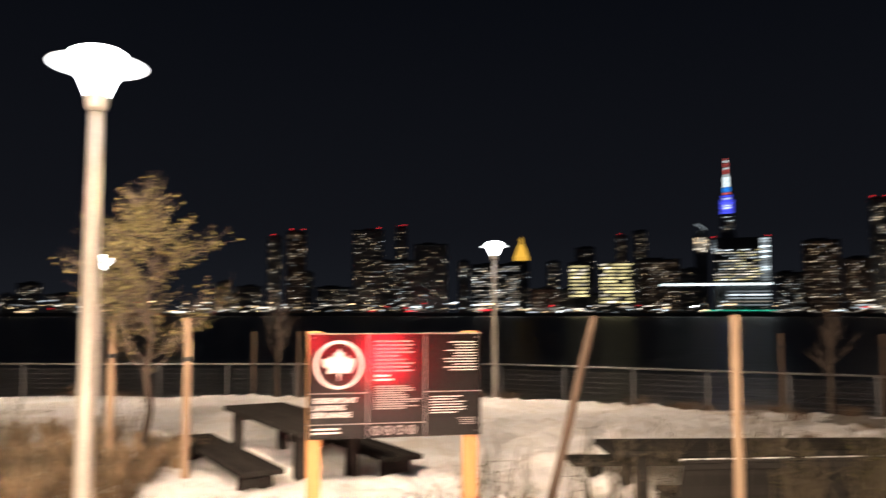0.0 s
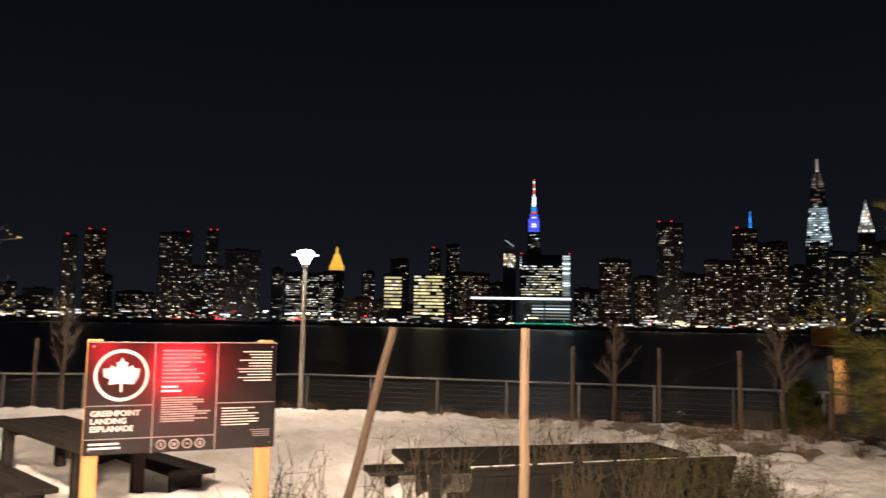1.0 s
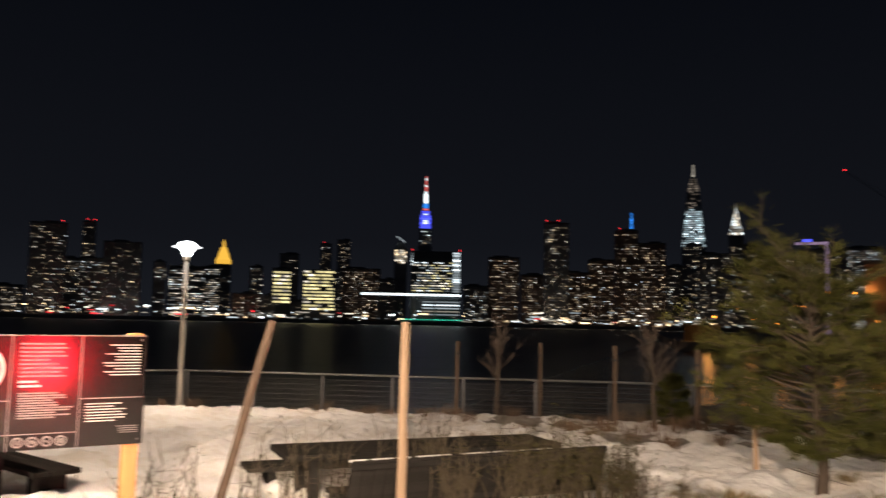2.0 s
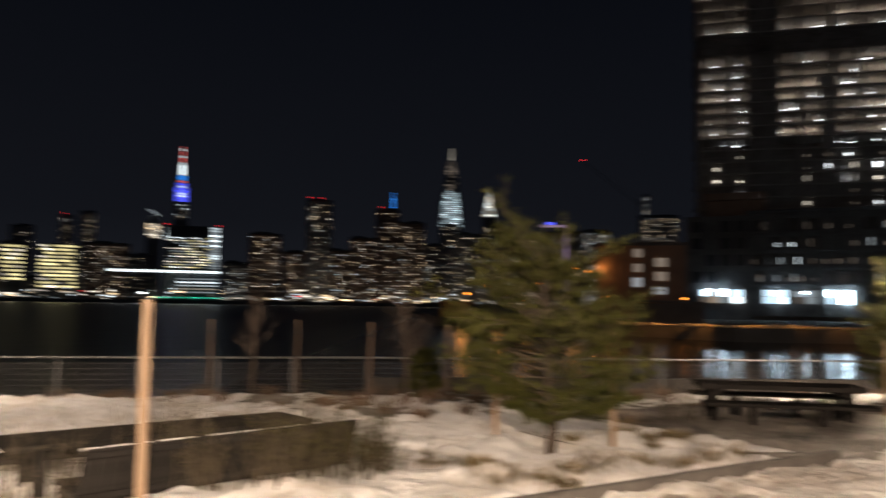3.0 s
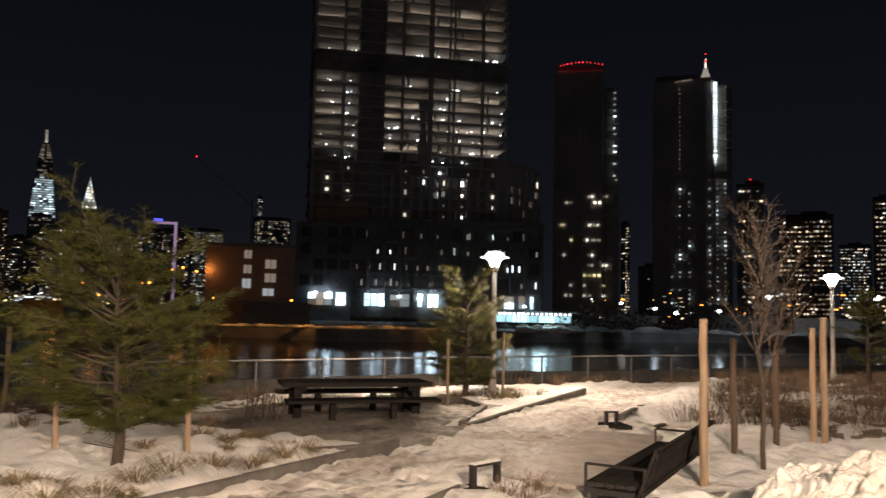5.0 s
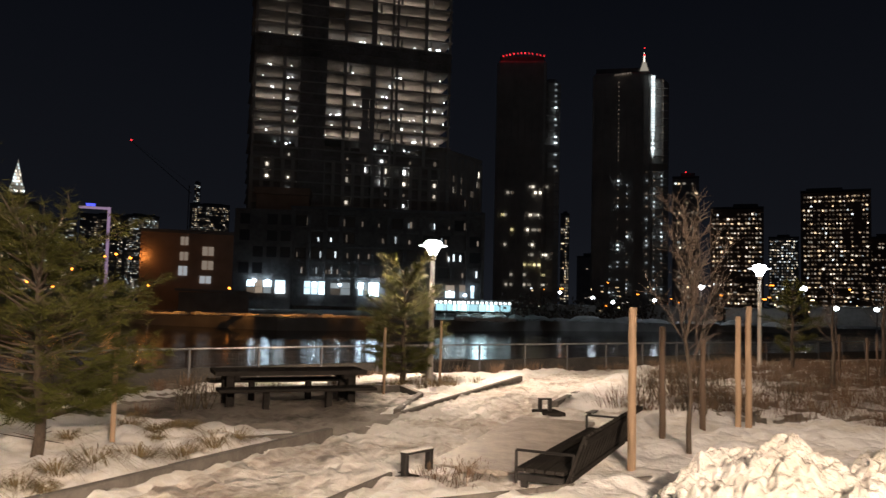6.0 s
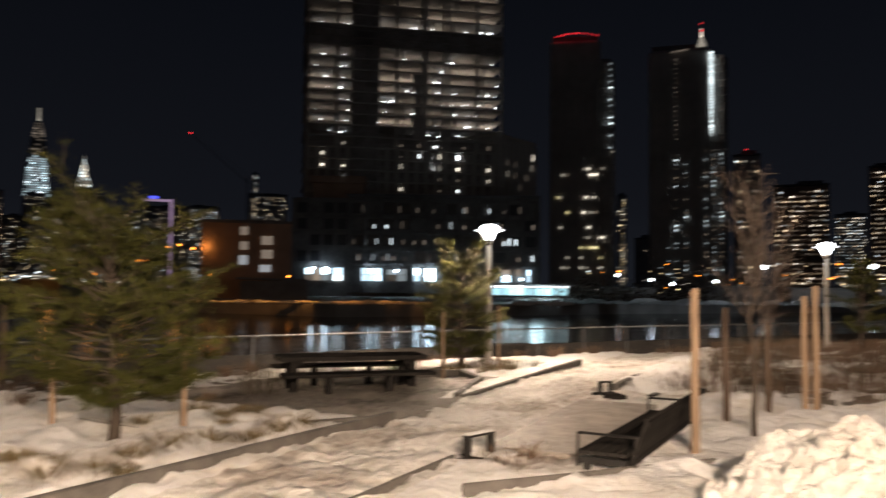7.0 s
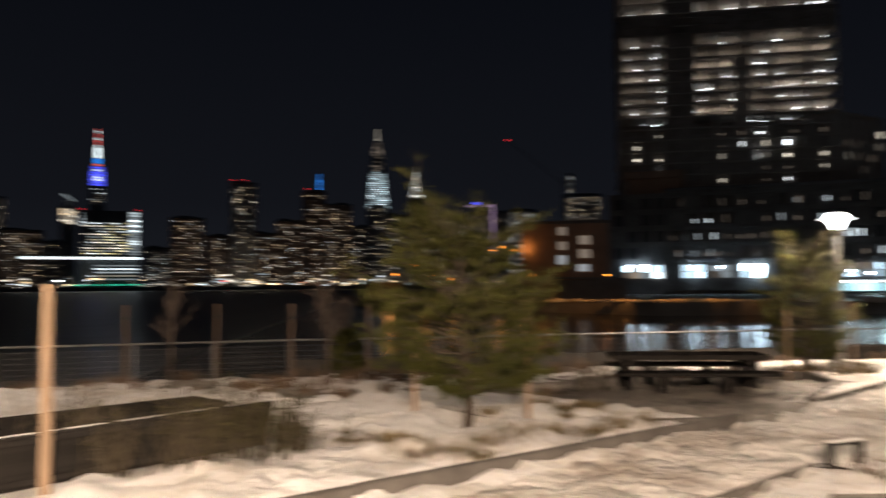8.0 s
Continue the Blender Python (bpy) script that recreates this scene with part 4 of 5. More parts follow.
# boathouse canopy with a row of lights, and white hulls below it
c = thing("pier_canopy", polar(72.3, 138, -1.2), "long pier canopy with a row of bluish lights", "canopy")
bm = bmesh.new()
box(bm, (0, 1.5, 3.1), (15.6, 3.4, 0.25))
for i in range(8):
    rod(bm, (-6.5 + i * 1.85, 0, 0), (-6.5 + i * 1.85, 0, 3.0), 0.07, 0.07, 6)
part("roof", bm, STEEL_RAIL, c)
bl = Blocks()
for i in range(17):
    bl.add(-6.6 + i * 0.79, -6.2 + i * 0.79, -0.3, 0.1, 2.6, 2.95, 0)
bl.make("lights", [DOT_WHITE], c, "bluish white lights", "stuff")
bl = Blocks()
for i in range(9):
    bl.add(-6.6 + i * 1.48, -5.2 + i * 1.48, 2.6, 2.8, 1.3, 2.5, 0)
bl.make("back_wall", [GLOW_TEAL], c, "teal lit wall", "stuff")
for i, (bearing, dist) in enumerate(((71.6, 132), (72.6, 130), (73.4, 133), (74.2, 134))):
    h = thing("boat", polar(bearing, dist, -1.2), "small covered white boat drawn up on the bank", "boat", "boats on the bank")
    bm = bmesh.new()
    box(bm, (0, 0, 0.45), (2.4, 0.9, 0.8), bevel=0.25)
    part("hull", bm, SIGN_WHITE, h)
    bm = bmesh.new()
    box(bm, (0, 0, 0.9), (1.5, 0.7, 0.35), bevel=0.12)
    part("cover", bm, POLE_PAINT, h)
cm = polar(72.8, 131.5, 2.4)
bulb(*cm.translation, 700, (0.6, 0.9, 1.0), 1.2)
sb = thing("snowy_landing", polar(73.2, 127, -1.2), "snow-covered boat landing lit bluish white", "landing")
bm = bmesh.new()
for i in range(9):
    box(bm, (-4.2 + i * 1.05, 0.5 * math.sin(i * 1.7), 0.25 + 0.05 * math.sin(i * 2.3)), (1.3, 3.2, 0.7 + 0.2 * math.sin(i * 1.3)), bevel=0.2)
part("snow_cover", bm, SNOW, sb, kind="stuff")
yr = random.Random(31)
for k in range(16):
    bearing = 75.5 + 1.6 * k + yr.uniform(-0.5, 0.5)
    m = polar(bearing, 132 + yr.uniform(0, 8) + 0.02 * (bearing - 75) ** 2, -1.25)
    h = thing("snow_bank", m, "long low bank of snow in the yard across the creek", "snow bank", "yard snow banks")
    wide, tall = yr.uniform(3.0, 5.5), yr.uniform(0.6, 1.5)
    v, f = [], []
    for j in range(5):
        for i in range(13):
            u, w = i / 12, j / 4
            v.append((wide * (u - 0.5) * 1.6, 3.0 * w, tall * (math.sin(math.pi * u) ** 0.6) * math.sin(math.pi * (0.1 + 0.65 * w)) * (0.8 + 0.4 * noise.noise(Vector((u * 4 + k, w * 2, 0))))))
    for j in range(4):
        f += [(j * 13 + i, j * 13 + i + 1, j * 13 + i + 14, j * 13 + i + 13) for i in range(12)]
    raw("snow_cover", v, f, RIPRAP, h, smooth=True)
for bearing, dist, w, hh in ((79.2, 150, 9, 2.6), (86.6, 158, 12, 3.0), (91.5, 150, 10, 2.8), (97.0, 150, 12, 3.4)):
    h = thing("yard_shed", polar(bearing, dist, -1.2), "low grey shed with snow on its roof", "shed", "yard sheds")
    bm = bmesh.new()
    box(bm, (0, 2, hh / 2), (w, 4, hh))
    part("wall", bm, SITE_GREY, h)
    bm = bmesh.new()
    box(bm, (0, 2, hh + 0.15), (w + 0.5, 4.6, 0.3), bevel=0.08)
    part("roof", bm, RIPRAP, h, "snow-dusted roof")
bl = Blocks()
for k in range(90):
    b, d = rnd.uniform(76, 101), rnd.uniform(150, 320)
    x, y, z = d * math.sin(radians(b)), d * math.cos(radians(b)), rnd.uniform(0.5, 7.0) * d / 200
    q = rnd.uniform(0.06, 0.2) * d / 200
    bl.add(x - 0.3, x + 0.3, y - q * rnd.choice((1, 1, 2, 4)), y + q, z, z + q * 1.5, rnd.choice((0, 0, 1, 1, 2, 3)))
bl.make("yard_lights", [WIN_WHITE, DOT_WARM, WIN_COOL, DOT_ORANGE], None, "scattered yard and window lights across the creek", "stuff")["category"] = "lights"

# far shrubs along the creek bank
def clump_row(name, places, material, label, seed, n, size):
    r = random.Random(seed)
    v, f = [], []
    for cx, cy, cz, sx, sz in places:
        for _ in range(n):
            p = Vector((cx + r.gauss(0, sx), cy + r.gauss(0, sx), cz + abs(r.gauss(0, sz))))
            a = Vector((r.gauss(0, 1), r.gauss(0, 1), r.gauss(0, 1))).normalized() * size
            b = a.orthogonal().normalized() * size * 0.6
            k = len(v)
            v += [p - a, p + b, p + a, p - b]
            f.append((k, k + 1, k + 2, k + 3))
    return tagged(raw(name, v, f, material, kind="stuff"), label, "shrubs")


clump_row("bank_shrubs", [(136 + 4.2 * i, 28 - 4.0 * i + 8, -1.2, 2.6, 1.7) for i in range(14)],
          BARK, "dark leafless scrub along the far bank", 3, 160, 0.45)

# crane over the low roofs, and a violet-lit gantry
g = thing("crane", polar(52.0, 400, -1.2), "thin dark construction crane with red lights", "crane")
bm = bmesh.new()
rod(bm, (0, 0, 0), (0, 0, 56), 0.28, 0.28, 4), rod(bm, (1, 0, 52), (-27, 0, 75), 0.22, 0.12, 4), rod(bm, (-27, 0, 75), (0, 0, 57), 0.06, 0.06, 4)
part("jib", bm, STEEL_DARK, g)
beacon(g, -27, 75.5, 0.5)
g = thing("lit_gantry", polar(46.1, 600, -1.2), "violet and white lit gantry frame", "gantry")
bm = bmesh.new()
box(bm, (9, 0, 31), (2.0, 2, 64))
part("leg", bm, GLOW_PINK, g, "pinkish lit leg")
bm = bmesh.new()
box(bm, (-1, 0, 62), (19, 2, 1.6))
part("beam", bm, GLOW_PINK, g)
bm = bmesh.new()
box(bm, (-3, 0, 64), (6, 2, 1.6))
part("cabin", bm, GLOW_BLUE, g, "blue lit cabin")

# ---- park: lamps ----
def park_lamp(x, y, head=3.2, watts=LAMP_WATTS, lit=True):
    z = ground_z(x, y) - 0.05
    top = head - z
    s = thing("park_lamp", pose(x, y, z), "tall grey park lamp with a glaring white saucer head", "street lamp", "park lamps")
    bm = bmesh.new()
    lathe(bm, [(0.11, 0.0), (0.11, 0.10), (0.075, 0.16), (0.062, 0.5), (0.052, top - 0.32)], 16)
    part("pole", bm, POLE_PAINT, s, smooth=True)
    # collar reaches up inside the lens, an added baffle that shades the pole
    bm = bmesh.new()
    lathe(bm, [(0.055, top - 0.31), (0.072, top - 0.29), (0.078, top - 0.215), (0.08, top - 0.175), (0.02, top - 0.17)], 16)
    part("collar_baffle", bm, POLE_PAINT, s)
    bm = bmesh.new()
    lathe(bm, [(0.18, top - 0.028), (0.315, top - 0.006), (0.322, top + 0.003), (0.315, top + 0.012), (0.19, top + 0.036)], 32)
    b = part("lamp_head", bm, BRIM, s, "wide saucer brim, the lamp's glare put in as glow", smooth=True)
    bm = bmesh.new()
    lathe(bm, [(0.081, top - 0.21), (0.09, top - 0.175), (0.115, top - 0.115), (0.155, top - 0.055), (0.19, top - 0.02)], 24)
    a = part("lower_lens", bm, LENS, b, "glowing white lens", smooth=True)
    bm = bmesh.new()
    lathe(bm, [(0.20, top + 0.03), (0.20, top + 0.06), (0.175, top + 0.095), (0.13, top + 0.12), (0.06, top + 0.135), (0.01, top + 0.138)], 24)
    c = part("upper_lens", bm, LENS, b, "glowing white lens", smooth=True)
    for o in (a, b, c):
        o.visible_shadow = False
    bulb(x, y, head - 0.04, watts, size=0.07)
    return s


park_lamp(-2.35, 5.30, 3.27, 1200)
park_lamp(1.22, 18.95, 3.17, 1300)
park_lamp(16.86, 5.90, 2.80, 1800)
park_lamp(25.5, -1.02, 2.77, 500)
park_lamp(-7.7, 17.9, 2.75, 700)
# last two stand unseen, added for light from behind and from the right
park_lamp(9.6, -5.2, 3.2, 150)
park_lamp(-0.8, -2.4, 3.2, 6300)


# tail lights of a vehicle waiting behind, which the sign mirrors
def tail_light(x, y, z, w, h, watts):
    data = bpy.data.lights.new("tail_light", "AREA")
    data.shape, data.size, data.size_y = "RECTANGLE", w, h
    data.energy, data.color = watts, (1.0, 0.015, 0.03)
    data.spread = radians(26)
    ob = new("tail_light", data)
    ob.matrix_world = look((x, y, z), (-0.3, 5.3, 1.2))


tail_light(2.42, -2.1, 0.86, 0.46, 0.54, 5.5)
tail_light(1.36, -2.4, 1.12, 0.20, 0.34, 0.9)


# ---- park: fence along the water ----
def build_fence():
    fence = thing("waterfront_fence", pose(0, 0, 0), "low steel waterfront fence with pipe rails and wire infill", "fence")
    post_mesh = rail_mesh = wire_mesh = None
    for (x0, y0), (x1, y1) in zip(SHORE, SHORE[1:]):
        length = math.hypot(x1 - x0, y1 - y0)
        n = max(1, round(length / 1.66))
        turn = math.atan2(y1 - y0, x1 - x0)
        for k in range(n):
            a = Vector((x0 + (x1 - x0) * k / n, y0 + (y1 - y0) * k / n, 0.35))
            if a.x < -26 or a.x > 48:
                continue
            step = length / n
            bm = bmesh.new()
            if post_mesh is None:
                box(bm, (0, 0, -0.56), (0.05, 0.07, 1.14), bevel=0.008)
                ob = part("post", bm, MESH_WIRE, fence)
                post_mesh = ob.data
                bm = bmesh.new()
                rod(bm, (0, 0, 0), (1, 0, 0), 0.026, 0.026, 8)
                rail = part("top_rail", bm, STEEL_RAIL, fence)
                rail_mesh = rail.data
                bm = bmesh.new()
                for j in range(8):
                    rod(bm, (0, 0, -0.12 - 0.115 * j), (1, 0, -0.12 - 0.115 * j), 0.0034, 0.0034, 3)
                for j in range(22):
                    x = (j + 0.5) / 22
                    rod(bm, (x, 0.004, -0.10), (x, 0.004, -0.94), 0.0026, 0.0026, 3)
                box(bm, (0.5, 0, -0.97), (1, 0.03, 0.03))
                wire = part("wire_panel", bm, MESH_WIRE, fence, kind="stuff")
                wire_mesh = wire.data
            else:
                bm.free()
                ob, rail, wire = new("post", post_mesh), new("top_rail", rail_mesh), new("wire_panel", wire_mesh)
                for o in (ob, rail, wire):
                    o.parent = fence
                tagged(wire, kind="stuff")
            for o, sx in ((ob, 1), (rail, step), (wire, step)):
                o.location, o.rotation_euler, o.scale = a, (0, 0, turn), (sx, 1, 1)


build_fence()


def build_upstand():
    """Dark concrete upstand that carries the fence along the creek."""
    u = thing("fence_upstand", pose(0, 0, 0), "low dark concrete upstand below the waterfront fence", "wall")
    for (x0, y0), (x1, y1) in zip(SHORE[2:], SHORE[3:]):
        length = math.hypot(x1 - x0, y1 - y0)
        n = max(1, round(length / 4.8))
        turn = math.atan2(y1 - y0, x1 - x0)
        bm = bmesh.new()
        box(bm, (0.5 * length / n, 0.10, -0.42), (length / n - 0.012, 0.22, 0.66), bevel=0.012)
        first = part("upstand_block", bm, UPSTAND, u)
        for k in range(n):
            ob = first if k == 0 else new("upstand_block", first.data)
            ob.parent = u
            ob.location, ob.rotation_euler = (x0 + (x1 - x0) * k / n, y0 + (y1 - y0) * k / n, 0), (0, 0, turn)


build_upstand()


# ---- park: information sign ----
def leaf_outline(s):
    """A broad maple leaf on its stalk."""
    half = [(0.0, 1.0), (0.16, 0.72), (0.30, 0.74), (0.27, 0.40), (0.56, 0.56), (0.62, 0.38), (0.98, 0.36), (0.84, 0.10), (0.94, -0.08),
            (0.62, -0.22), (0.70, -0.52), (0.40, -0.50), (0.06, -0.46), (0.045, -0.95)]
    return [(x * s, z * s) for x, z in half] + [(-x * s, z * s) for x, z in half[:0:-1]]


def build_sign():
    w, h = 1.15, 0.68
    s = thing("park_sign", pose(-0.31, 5.305, ground_z(-0.31, 5.3), 0, 0, 12.6), "black park information board on two wooden posts", "sign")
    up = 1.465 - ground_z(-0.31, 5.3)
    for x in (-w / 2 + 0.045, w / 2 - 0.055):
        bm = bmesh.new()
        box(bm, (x, 0.075, (up + 0.012) / 2 - 0.1), (0.092, 0.092, up + 0.212), bevel=0.008)
        part("post", bm, POST_WOOD, s, "warm brown timber post")
    bm = bmesh.new()
    box(bm, (0, 0, up - h / 2), (w, 0.03, h), bevel=0.004)
    board = part("board", bm, SIGN_BLACK, s)
    bm = bmesh.new()
    for c, size in (((0, up - 0.004), (w, 0.006)), ((-w * 0.165, up - h / 2), (0.005, h)), ((w * 0.167, up - h / 2), (0.005, h)),
                    ((-w * 0.333, up - h * 0.57), (w * 0.33, 0.005)), ((w * 0.333, up - h * 0.57), (w * 0.33, 0.005)), ((-w * 0.17, up - h * 0.862), (w * 0.66, 0.005))):
        box(bm, (c[0], -0.0165, c[1]), (size[0], 0.003, size[1]))
    part("rule_lines", bm, SIGN_GREY, board, "thin grey dividing lines")
    for x in (-w / 2 + 0.03, w / 2 - 0.03):
        for z in (up - 0.03, up - h + 0.03):
            bm = bmesh.new()
            rod(bm, (x, -0.014, z), (x, -0.02, z), 0.007, 0.006, 8)
            part("bolt", bm, STEEL_RAIL, board)
    # round badge with a leaf
    cx, cz = -w * 0.33, up - h * 0.30
    bm = bmesh.new()
    n = 40
    rings = []
    for r in (0.138, 0.158):
        for y in (-0.0155, -0.0185):
            rings.append([bm.verts.new((cx + r * math.cos(2 * math.pi * k / n), y, cz + r * math.sin(2 * math.pi * k / n))) for k in range(n)])
    for a, b in ((0, 1), (1, 3), (3, 2)):
        for k in range(n):
            bm.faces.new((rings[a][k], rings[a][(k + 1) % n], rings[b][(k + 1) % n], rings[b][k]))
    bmesh.ops.recalc_face_normals(bm, faces=bm.faces)
    part("badge_ring", bm, SIGN_WHITE, board)
    bm = bmesh.new()
    face = bm.faces.new([bm.verts.new((cx + x, -0.0185, cz + z)) for x, z in leaf_outline(0.108)])
    bmesh.ops.triangulate(bm, faces=[face])
    part("badge_leaf", bm, SIGN_WHITE, board)
    r = random.Random(5)

    def lines(name, x, top, count, step, long, thick, material, right=False):
        for k in range(count):
            bm = bmesh.new()
            wide = long * r.uniform(0.6, 1.0)
            z = up - h * top - k * step
            box(bm, ((x - wide / 2) if right else (x + wide / 2), -0.0165, z), (wide, 0.003, thick))
            part(name, bm, material, board)

    for k, word in enumerate(("GREENPOINT", "LANDING", "ESPLANADE")):
        fc = bpy.data.curves.new("heading", "FONT")
        fc.body, fc.size, fc.extrude, fc.offset = word, 0.046, 0.0012, 0.0012
        tmp = bpy.data.objects.new("heading", fc)
        me = bpy.data.meshes.new_from_object(tmp)
        bpy.data.objects.remove(tmp)
        me.materials.clear()
        me.materials.append(SIGN_WHITE)
        ob = new("heading", me)
        ob.parent = board
        ob.matrix_basis = pose(-w * 0.472, -0.0165, up - h * 0.660 - k * 0.046, 90, 0, 0)
    lines("address_line", -w * 0.475, 0.905, 2, 0.024, 0.20, 0.012, SIGN_WHITE)
    lines("rules_line", -w * 0.125, 0.08, 9, 0.024, 0.26, 0.009, SIGN_GREY)
    lines("rules_heading", -w * 0.125, 0.41, 2, 0.026, 0.15, 0.013, SIGN_WHITE)
    lines("rules_line", -w * 0.125, 0.51, 11, 0.0145, 0.31, 0.0075, SIGN_GREY)
    lines("notice_line", w * 0.47, 0.09, 11, 0.0185, 0.22, 0.005, SIGN_WHITE, True)
    lines("notice_line", w * 0.20, 0.62, 7, 0.0175, 0.24, 0.0055, SIGN_WHITE)
    lines("notice_line", w * 0.47, 0.83, 4, 0.013, 0.17, 0.004, SIGN_GREY, True)
    for k in range(4):
        bm = bmesh.new()
        x, z = -w * 0.115 + k * 0.078, up - h * 0.93
        rod(bm, (x, -0.015, z), (x, -0.0185, z), 0.031, 0.031, 20)
        part("pictogram_disc", bm, SIGN_GREY, board)
        bm = bmesh.new()
        rod(bm, (x, -0.0186, z), (x, -0.0195, z), 0.022, 0.022, 16)
        part("pictogram_disc", bm, SIGN_BLACK, board)
        bm = bmesh.new()
        box(bm, (x, -0.0205, z), (0.012 + 0.006 * (k % 2), 0.002, 0.026 - 0.006 * (k % 3)))
        part("pictogram_mark", bm, SIGN_GREY, board)


build_sign()


# ---- park: kerbs ----
def kerb(x0, y0, x1, y1, high=0.14, wide=0.15, label="low grey concrete kerb edging the snowy path"):
    length, turn = math.hypot(x1 - x0, y1 - y0), math.degrees(math.atan2(y1 - y0, x1 - x0))
    k = thing("kerb", pose(x0, y0, 0, 0, 0, turn), label, "kerb", "path kerbs")
    n = max(1, round(length / 1.2))
    mesh = None
    for j in range(n):
        if mesh is None:
            bm = bmesh.new()
            box(bm, (0.5 * length / n, 0, high / 2 - 0.1), (length / n - 0.008, wide, high + 0.2), bevel=0.01)
            ob = part("kerb_stone", bm, CONCRETE, k)
            mesh = ob.data
        else:
            ob = new("kerb_stone", mesh)
            ob.parent = k
        ob.location = (j * length / n, 0, 0.004 * (j % 2))
    return k


kerb(2.6, 4.62, 8.78, 4.02, 0.105, 0.09)
kerb(8.78, 4.10, 7.6, 5.0, 0.06, 0.08)
kerb(10.95, 4.05, 17.4, 4.0, 0.03, 0.08)
kerb(11.0, 4.15, 13.1, 4.62, 0.05, 0.10)
kerb(13.1, 4.62, 14.0, 5.35, 0.05, 0.10)
kerb(14.0, 5.35, 13.2, 6.3, 0.05, 0.10)
kerb(5.0, 2.72, 7.3, 2.60, 0.02, 0.035)
kerb(6.2, 2.06, 8.05, 0.36, 0.055, 0.035)
kerb(12.9, 2.3, 14.6, 2.25, 0.08, 0.1)



# ---- park: tables and benches ----
def picnic_table(x, y, turn, long=2.3, wide=0.72, top=0.55, benches=(1, 1), label="dark grey plank picnic table standing in snow", bench_drop=0.30, bench_long=None, leg=0.10, thick=0.05, inset=0.42):
    t = thing("picnic_table", pose(x, y, 0.0, 0, 0, turn), label, "table", "picnic tables")
    n = 6
    for k in range(n):
        bm = bmesh.new()
        box(bm, (0, -wide / 2 + (k + 0.5) * wide / n, top - thick / 2), (long, wide / n - 0.003, thick), bevel=0.003)
        part("plank", bm, TABLE_WOOD, t)
    for sx in (-1, 1):
        for sy in (-1, 1):
            bm = bmesh.new()
            box(bm, (sx * long * 0.40, sy * wide * 0.36, (top - 0.05) / 2 - 0.1), (leg, leg, top + 0.15), bevel=0.008)
            part("leg", bm, TABLE_WOOD, t)
        bm = bmesh.new()
        box(bm, (sx * long * 0.36, 0, top - 0.09), (0.08, wide * 0.9, 0.08), bevel=0.006)
        part("crossbar", bm, TABLE_WOOD, t)
    bl = bench_long or long
    for side, has in zip((-1, 1), benches):
        if not has:
            continue
        b = thing("picnic_bench", pose(x, y, 0.0, 0, 0, turn) @ pose(0, side * (wide / 2 + 0.33), 0), "dark grey plank bench beside the picnic table", "bench", "picnic benches")
        seat = top - bench_drop
        for k in range(3):
            bm = bmesh.new()
            box(bm, (0, -0.14 + 0.14 * k, seat - 0.02), (bl, 0.132, 0.045), bevel=0.006)
            part("plank", bm, TABLE_WOOD, b)
        for sx in (-1, 1):
            bm = bmesh.new()
            box(bm, (sx * bl * inset, 0, seat / 2 - 0.12), (0.09, 0.30 if inset > 0.3 else 0.12, seat + 0.16), bevel=0.008)
            part("leg", bm, TABLE_WOOD, b)
    return t


def table_left():
    d = math.degrees(math.atan2(-0.857, 0.515))
    return picnic_table(-1.58, 8.35, d, 2.4, 0.72, 0.54)


table_left()
picnic_table(2.80, 7.28, 2, 2.75, 0.70, 0.42, bench_drop=0.24, benches=(0, 1), bench_long=3.1, label="long dark plank table half hidden by shrubs")
picnic_table(11.4, 6.15, -48, 2.3, 0.75, 0.48, bench_drop=0.21, leg=0.12, thick=0.065, inset=0.2, label="dark picnic table at the edge of the snow")


def slat_bench(x, y, turn, long=2.4, back=0.42, arms=True, z=0.0, pitch=0.14):
    """A low bench with a leaning slatted back and thin steel arms."""
    b = thing("slatted_bench", pose(x, y, z, 0, 0, turn), "dark slatted park bench with steel arm loops", "bench", "slatted benches")
    for k in range(5):
        bm = bmesh.new()
        box(bm, (long / 2, 0.05 + 0.09 * k, 0.13), (long, 0.08, 0.035), bevel=0.005)
        part("seat_slat", bm, TABLE_WOOD, b)
    m = int(long / pitch)
    mesh = None
    for k in range(m):
        if mesh is None:
            bm = bmesh.new()
            box(bm, (0, 0, back / 2), (0.098, 0.03, back), bevel=0.005)
            ob = part("back_slat", bm, TABLE_WOOD, b)
            mesh = ob.data
        else:
            ob = new("back_slat", mesh)
            ob.parent = b
        ob.location, ob.rotation_euler = (0.07 + k * pitch, 0.0, 0.03), (radians(20), 0, 0)
    for z in (0.14, 0.93):
        bm = bmesh.new()
        box(bm, (long / 2, -0.03 - back * 0.33 * z, 0.03 + back * 0.90 * z), (long, 0.025, 0.05), bevel=0.005)
        part("back_rail", bm, TABLE_WOOD, b)
    for px in (0.05, long - 0.05):
        if arms:
            bm = bmesh.new()
            for p, q in (((px, 0.46, 0.0), (px, 0.46, 0.29)), ((px, 0.46, 0.29), (px, -0.06, 0.29)), ((px, -0.02, -0.1), (px, -0.06, 0.29))):
                rod(bm, p, q, 0.014, 0.014, 6)
            part("arm_loop", bm, STEEL_DARK, b)
        bm = bmesh.new()
        box(bm, (px, 0.23, 0.06), (0.05, 0.42, 0.06), bevel=0.006)
        box(bm, (px, 0.38, -0.06), (0.05, 0.06, 0.2), bevel=0.006)
        box(bm, (px, 0.06, -0.06), (0.05, 0.06, 0.2), bevel=0.006)
        part("leg", bm, STEEL_DARK, b)
    return b


